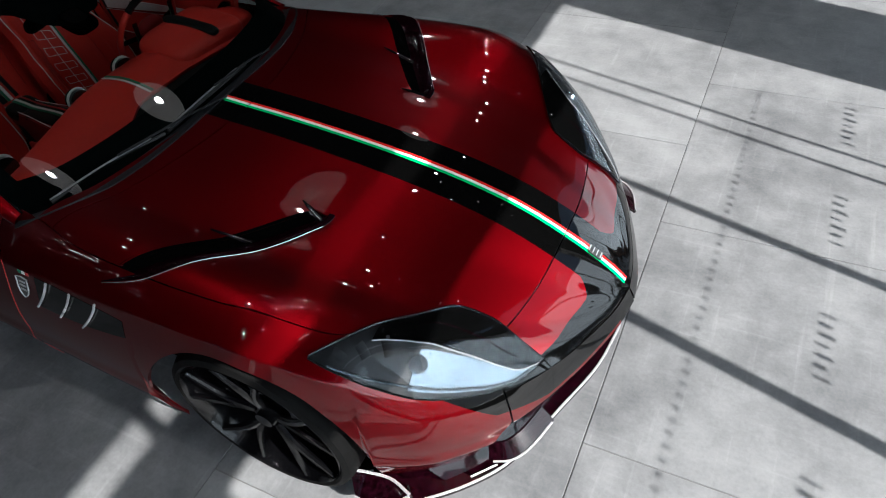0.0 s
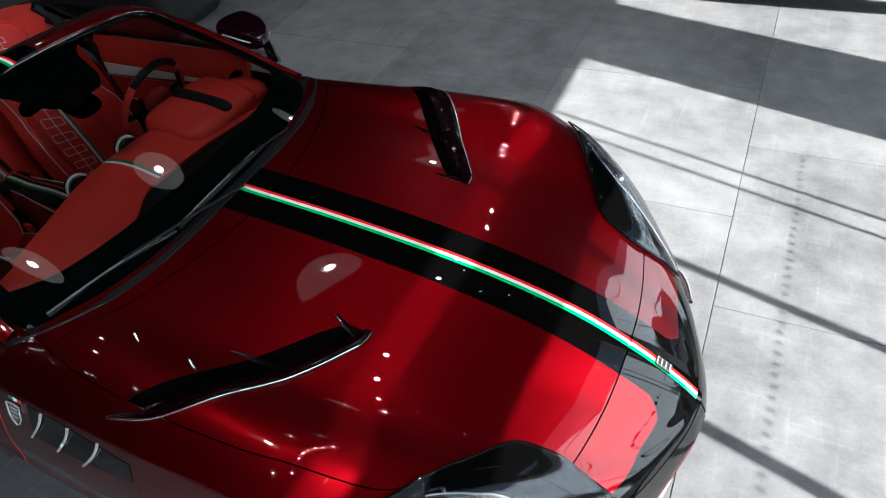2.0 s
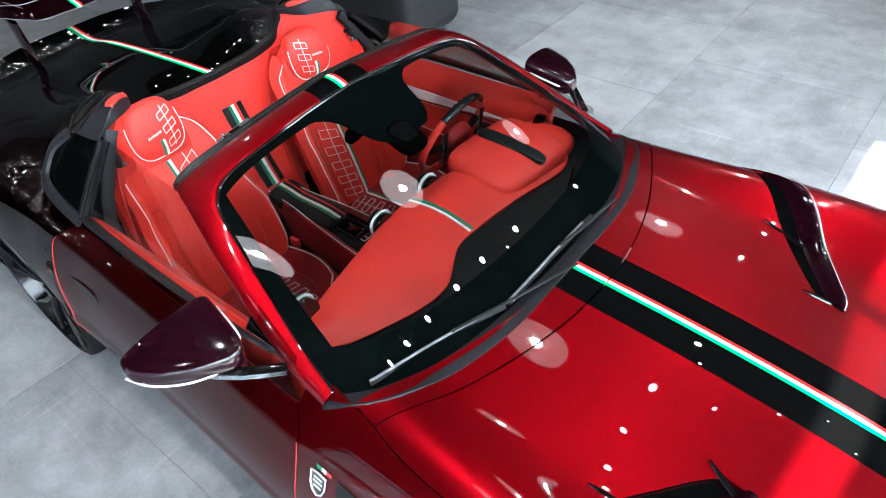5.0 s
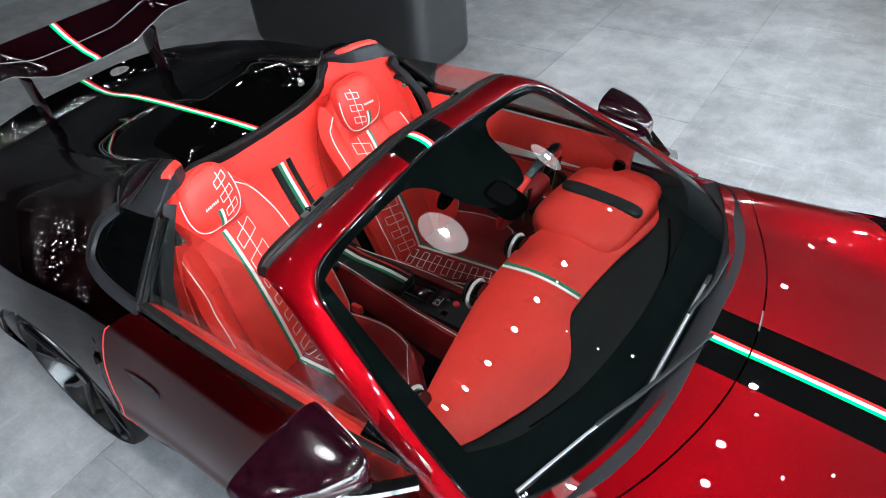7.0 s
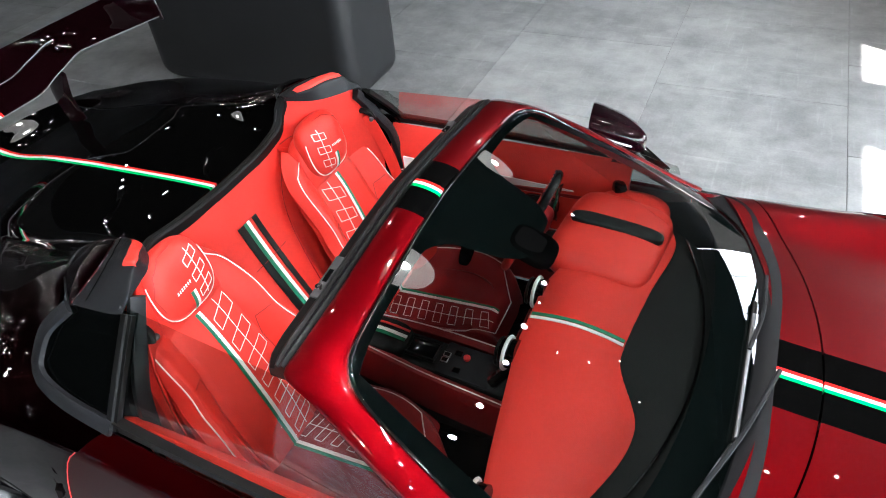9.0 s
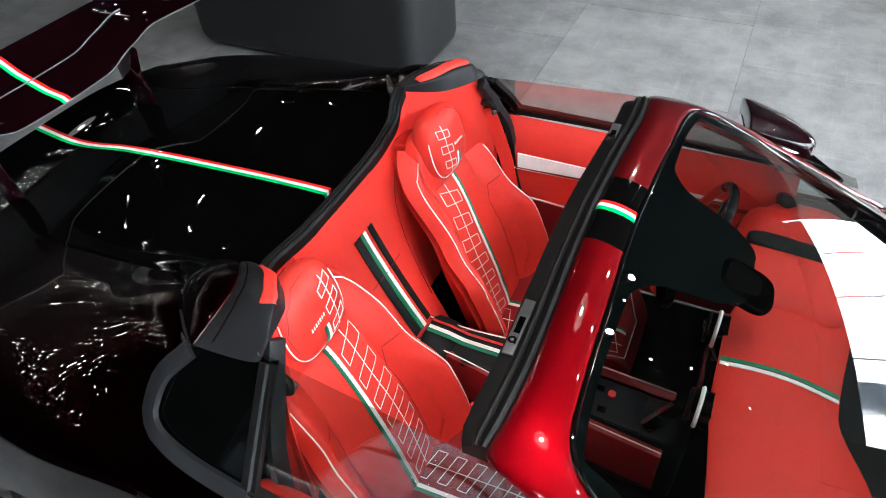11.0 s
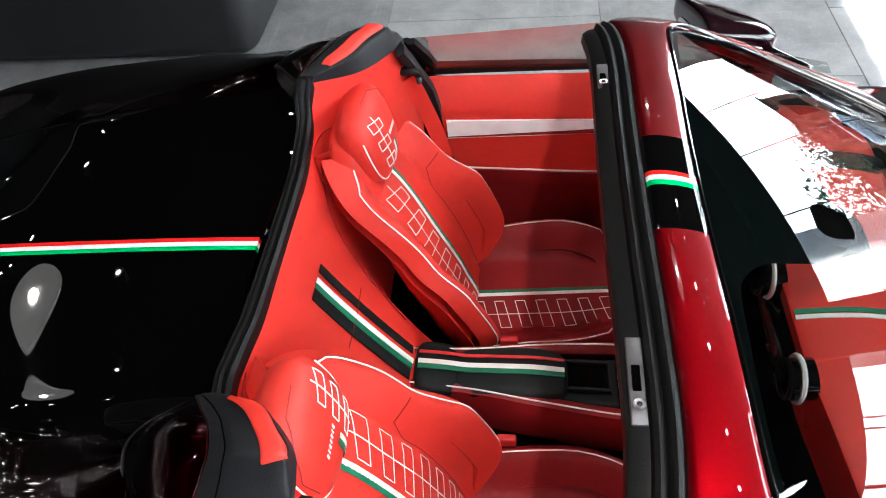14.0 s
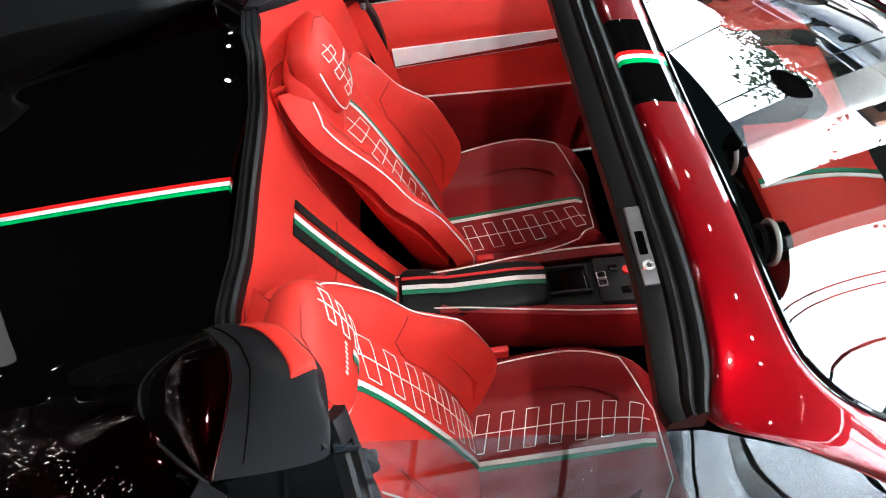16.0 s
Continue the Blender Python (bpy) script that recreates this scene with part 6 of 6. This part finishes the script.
    shape = [(-0.028, 0.034), (0.0, 0.038), (0.028, 0.034), (0.028, -0.006), (0.018, -0.030), (0, -0.042), (-0.018, -0.030), (-0.028, -0.006)]
    pts = [c + nrm * 0.004 + x_ax * a + z_ax * b for a, b in shape]
    sh = part("shield_badge", sides((pts + [p - nrm * 0.004 for p in pts], [tuple(range(8)), tuple(range(15, 7, -1))] + [(i, (i + 1) % 8, (i + 1) % 8 + 8, i + 8) for i in range(8)]), s), M["badge"], car, "black shield badge with silver border")
    part("badge_rim", sides(tube([p + nrm * 0.001 for p in pts], 0.0028, 6, closed=True), s), M["silver"], sh)
    for zz, hw in ((0.018, 0.016), (0.004, 0.018), (-0.012, 0.014)):
        part("badge_bar", sides(ribbon([c + nrm * 0.0045 + x_ax * a + z_ax * zz for a in np.linspace(-hw, hw, 4)], nrm, 0.007, 0.001), s), M["silver"], sh)
    for k, mt in enumerate(("green", "white", "stripe_red")):
        p0 = c + nrm * 0.003 + z_ax * 0.058 - x_ax * 0.02
        part("script_bar", sides(ribbon([p0 + x_ax * (0.020 * k + w_) * -1 + x_ax * 0.03 for w_ in np.linspace(0, 0.017, 4)], nrm, 0.012, 0.001), s), M[mt], sh)

# front lip with silver line
th = np.linspace(-1, 1, 81)
xl = np.array([float(curve((0, 2.150), (0.16, 2.132), (0.41, 2.055), (0.666, 1.962), (0.79, 1.865), (0.97, 1.65))(abs(t_) * 0.97)) for t_ in th])
yl = th * 0.97
lipP = np.stack([xl, yl, np.full(81, 0.13)], -1)
lip = part("front_lip", sweep(lipP, [(0.0, 0.012), (-0.16, 0.02), (-0.16, -0.03), (0.0, -0.012)]), M["carbon"], car, "dark carbon front lip with silver line")
part("lip_line", tube(lipP + np.array((0, 0, 0.014)), 0.005, 6), M["silver"], lip)
# carbon fascia, hollow between the black band and the lip
foot_y, foot_x = band_foot[:, 1][::-1], band_foot[:, 0][::-1]
fy = np.linspace(-0.80, 0.80, 81)
fx0 = np.interp(np.abs(fy), foot_y, foot_x, right=foot_x[-1]) - np.maximum(np.abs(fy) - foot_y[-1], 0) * 1.3
fx1 = np.interp(fy, yl, xl)
fasc = np.array([[((a - 0.012) + (b - 0.03 - a) * w_ - 0.075 * math.sin(w_ * math.pi) ** 0.8, y, 0.335 - 0.20 * w_) for w_ in np.linspace(0, 1, 9)] for y, a, b in zip(fy, fx0, fx1)])
part("front_intake", shell(fasc, 0.01, CORE), M["carbon"], car, "dark carbon intake above the front lip")
for k, mt in enumerate(("green", "white", "stripe_red")):
    part("lip_mark", rbox((0.012, 0.014, 0.014), 0.001, (2.142, 0.016 - 0.015 * k, 0.205)), M[mt], lip)
for k in range(8):
    part("word_bar", rbox((0.012, 0.006, 0.002), 0.0, (1.875 + 0.008 * k, -0.755 + 0.009 * k, 0.1515), (0, 0, 45)), M["white"], lip)
for s in (1, -1):
    hi = smooth_line([(1.50, 0.918, 0.225), (1.57, 0.90, 0.22), (1.651, 0.885, 0.21), (1.73, 0.905, 0.20)], 12)
    lo = smooth_line([(1.555, 0.965, 0.165), (1.606, 0.972, 0.17), (1.686, 0.945, 0.185), (1.73, 0.907, 0.198)], 12)
    cn = part("canard", sides(shell(np.stack([hi, (hi + lo) / 2 + np.array((0, -0.012, 0.0)), lo], 1), 0.02, CORE), s), M["carbon"], car, "carbon canard with white outline")
    part("canard_line", sides(tube(hi + np.array((0, 0.002, 0.003)), 0.0055, 6), s), M["silver"], cn)
    part("canard_line", sides(tube(lo + np.array((0, 0.003, 0.0)), 0.0055, 6), s), M["silver"], cn)
    ch = smooth_line([(1.918, 0.705, 0.255), (1.966, 0.68, 0.252), (2.008, 0.623, 0.257), (2.046, 0.515, 0.27)], 14)
    bl = part("intake_blade", sides(sweep(ch, [(-0.03, -0.004), (0.03, -0.004), (0.034, 0.0), (0.03, 0.006), (-0.03, 0.006)], (0.5, 0.4, 0.8)), s), M["carbon"], car, "carbon intake blade with bright edge")
    part("blade_edge", sides(tube(ch + np.array((0.022, 0.018, -0.012)), 0.004, 6), s), M["silver"], bl)
nb = part("nose_badge", rbox((0.055, 0.034, 0.008), 0.002, (2.04, 0, 0.516), (0, 34, 0)), M["badge"], car, "small black nose badge with silver bars")
for k in range(4):
    part("badge_bar", rbox((0.004, 0.026, 0.003), 0.0005, (2.02 + 0.013 * k, 0, 0.5345 - 0.0088 * k), (0, 34, 0)), M["silver"], nb)

# wheels
tyre_prof = [(0.302, -0.12), (0.315, -0.133), (0.335, -0.122), (0.345, -0.095), (0.347, 0.0), (0.345, 0.095), (0.335, 0.122), (0.315, 0.131), (0.302, 0.12)]
for ax in AXLES:
    for s in (1, -1):
        ctr = (ax, s * 0.822, HUB)
        wh = part("wheel", spin([(0.302, -0.12), (0.310, 0.118), (0.302, 0.128), (0.288, 0.10), (0.276, 0.0), (0.276, -0.12)], (0, 0, 0), 56), M["rim"], car, "gloss black alloy wheel")
        wh.matrix_basis = Matrix.Translation(ctr) @ (Matrix.Identity(4) if s > 0 else Matrix.Rotation(math.pi, 4, "Z"))
        part("tyre", spin(tyre_prof, (0, 0, 0), 72), M["tyre"], wh, "low-profile black tyre")
        part("hub_cap", disc(0.032, 0.03, (0, 0.085, 0), (90, 0, 0)), M["rim"], wh)
        part("hub_plate", disc(0.07, 0.03, (0, 0.06, 0), (90, 0, 0)), M["rim"], wh)
        part("brake_disc", disc(0.19, 0.03, (0, -0.03, 0), (90, 0, 0)), M["iron"], wh)
        for k in range(5):
            a = k * 2 * math.pi / 5 + 0.3
            for d in (-0.20, 0.20):
                pts = smooth_line([(0.05 * math.cos(a), 0.072, 0.05 * math.sin(a)), (0.14 * math.cos(a + d * 0.7), 0.092, 0.14 * math.sin(a + d * 0.7)), (0.292 * math.cos(a + d * 1.5), 0.112, 0.292 * math.sin(a + d * 1.5))], 8)
                part("spoke", tube(pts, 0.0125, 8, up=(0, 1, 0), squash=0.9, scales=np.linspace(1.4, 0.9, 8)), M["rim"], wh)
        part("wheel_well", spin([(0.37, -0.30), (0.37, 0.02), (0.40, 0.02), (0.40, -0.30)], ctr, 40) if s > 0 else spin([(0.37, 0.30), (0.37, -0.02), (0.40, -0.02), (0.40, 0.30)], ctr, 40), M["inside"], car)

# rear spoiler wing
wy = np.linspace(-0.86, 0.86, 61)
rise = curve((0, 1.15), (0.18, 1.155), (0.30, 1.20), (0.40, 1.245), (0.6, 1.235), (0.86, 1.205))
le = curve((0, -2.20), (0.25, -2.20), (0.40, -2.16), (0.6, -2.155), (0.86, -2.18))
aero = [(0, 0.0), (0.06, 0.010), (0.3, 0.020), (0.7, 0.055), (1.0, 0.10), (1.0, 0.092), (0.7, 0.035), (0.3, -0.004), (0.06, -0.008)]
def wing_point(y, a, b):
    x, z = float(le(abs(y))), float(rise(abs(y)))
    return (x + (-2.485 - x) * a, y, z + b * (1.268 - z) / 0.10 + 0.012 * (z - 1.15) / 0.095 * math.sin(a * math.pi))


P = np.array([[wing_point(y, a, b) for a, b in aero + aero[:1]] for y in wy])
spo = part("rear_wing_spoiler", sheet(P), M["wing"], car, "dark carbon rear wing on two posts with tricolour line")
part("wing_edge", tube([(float(le(abs(y))) + 0.001, y, float(rise(abs(y)))) for y in wy], 0.002, 6), M["blade"], spo)
for s in (1, -1):
    part("wing_post", tube(smooth_line([(-2.22, s * 0.30, 0.97), (-2.25, s * 0.30, 1.08), (-2.24, s * 0.31, 1.19)], 8), 0.06, 10, up=(0, 1, 0), squash=0.22), M["wing"], spo)
    part("wing_joint", tube([wing_point(s * y, 0.52, 0.040) for y in np.linspace(0.0, 0.42, 14)], 0.0022, 6), M["blade"], spo)
    part("end_plate", rbox((0.33, 0.012, 0.10), 0.005, (-2.33, s * 0.865, 1.225), (0, -6, 0)), M["wing"], spo)
    part("wing_screw", disc(0.008, 0.006, tuple(np.array(wing_point(s * 0.377, 0.3, 0.020)) + (0, 0, 0.004))), M["chrome"], spo)

# ---- ceiling lights ----
HALO = [(0.0, -3.1), (-0.12, -1.02), (0.06, 1.36), (0.06, 4.4)] + [(-5.25, 2.25)]
SPOTS = [(1.15, y) for y in (-2.4, -1.15, -0.5, 0.14, 0.83, 1.4, 2.2, 4.2)] + [(-2.3, y) for y in (-2.2, -0.8, 0.6, 2.0, 3.4)] + [(-5.3, 3.4), (-4.1, 2.1), (-6.6, 3.0)]
DOTS = [(3.0 - 0.42 * k, 1.9 + 0.35 * math.sin(k * 1.7)) for k in range(5)] + [(-5.0 - 0.09 * k - 0.16 * (k % 2), -2.7 + 0.28 * k) for k in range(10)] + [(-5.8 - 0.26 * k - 0.1 * (k % 3), 0.1 + 0.27 * k + 0.12 * (k % 2)) for k in range(9)] + [(2.3, -1.9 - 0.13 * k) for k in range(5)]
rnd = random.Random(7)
DOTS += [(-4.1 - 4.6 * k / 40 + rnd.uniform(-0.3, 0.3), -4.2 + 3.6 * k / 40 + rnd.uniform(-0.3, 0.3)) for k in range(41)]
# the crowd of small lamps over the far end of the hall
DOTS += [(-5.6 - 3.1 * rnd.random(), rnd.gauss(1.4, 1.5)) for k in range(90)]
DOTS += [(-4.0 - 2.6 * rnd.random(), rnd.gauss(-3.6, 0.7)) for k in range(40)]
DOTS = [(x, y) for x, y in DOTS if -8.8 < x < 4.2 and -6.7 < y < 8.7]


def hang(proto, build, places, z):
    for x, y in places:
        if proto is None:
            proto = build((x, y, z))
        else:
            copy_thing(proto, Matrix.Translation((x, y, z)))


def lamp(x, y, z, size, watts, spread, aim=None):
    L = new("ceiling_lamp", bpy.data.lights.new("ceiling_lamp", "AREA"))
    L.data.shape, L.data.size, L.data.energy, L.data.color = "DISK", size, watts, (1.0, 0.97, 0.94)
    L.data.spread = radians(spread)
    L.matrix_world = look((x, y, z), aim or (x, y + 1e-4, 0))


def build_halo(at):
    e = thing("downlight", "round white ceiling downlight, lit", "ceiling light", "round downlights", at)
    part("plate", disc(0.26, 0.02, (0, 0, -0.012)), M["halo"], e)
    part("lens", disc(0.043, 0.012, (0, 0, -0.028)), M["spot"], e)
    return e


def build_spot(at):
    e = thing("spotlight", "small black ceiling spotlight, lit", "spotlight", "ceiling spotlights", at)
    part("can", disc(0.045, 0.14, (0, 0, 0.075)), M["matte"], e)
    part("stem", disc(0.01, 0.20, (0, 0, 0.22)), M["matte"], e)
    part("lens", disc(0.019, 0.008, (0, 0, 0.0)), M["spot"], e)
    return e


def build_dot(at):
    e = thing("led_lamp", "tiny lit ceiling lamp", "ceiling lamp", "tiny ceiling lamps", at)
    part("base", disc(0.02, 0.02, (0, 0, -0.01)), M["matte"], e)
    part("lens", disc(0.013, 0.006, (0, 0, -0.022)), M["spot"], e)
    return e


hang(None, build_halo, HALO, CEIL - 0.004)
hang(None, build_spot, SPOTS, 3.62)
hang(None, build_dot, DOTS, CEIL - 0.004)
for x, y in HALO[:4]:
    lamp(x, y, CEIL - 0.045, 0.08, (2.0 if y < -2 else 8.5) if y < 0 else (7.0 if y > 2 else 1.3), 140)
for x, y in SPOTS[:8]:
    lamp(x, y, 3.60, 0.06, (1.0 if y < -1 else 2.0) if y < 0 else (3.0 if y > 2 else 0.6), 120)
for x, y in SPOTS[8:13]:
    lamp(x, y, 3.60, 0.06, 0.8 if y < 0 else (1.0 if y > 1 else 0.9), 120)

# ---- floor tiles, staggered by half a tile in each row ----
TILE = 1.2
bm = rbox((TILE - 0.0035, TILE - 0.0035, 0.012), 0.0015, (0, 0, 0), segments=1)
tile_mesh = bpy.data.meshes.new("tile")
bmesh.ops.recalc_face_normals(bm, faces=bm.faces)
bm.to_mesh(tile_mesh)
bm.free()
tile_mesh.materials.append(M["tile"])
for i in range(-7, 6):
    for j in range(-6, 8):
        x, y = -0.253 + TILE * (i + 0.5), -1.03 + (0.6 if i % 2 == 0 else 0.0) + TILE * (j + 0.5)
        if X0 < x - 0.6 and x + 0.6 < XR + 0.2 and Y0 < y - 0.6 and y + 0.6 < Y1:
            ob = new("tile", tile_mesh)
            ob.parent = floor
            ob.matrix_parent_inverse = Matrix.Translation(-floor.location)
            ob.location = (x, y, -0.006)
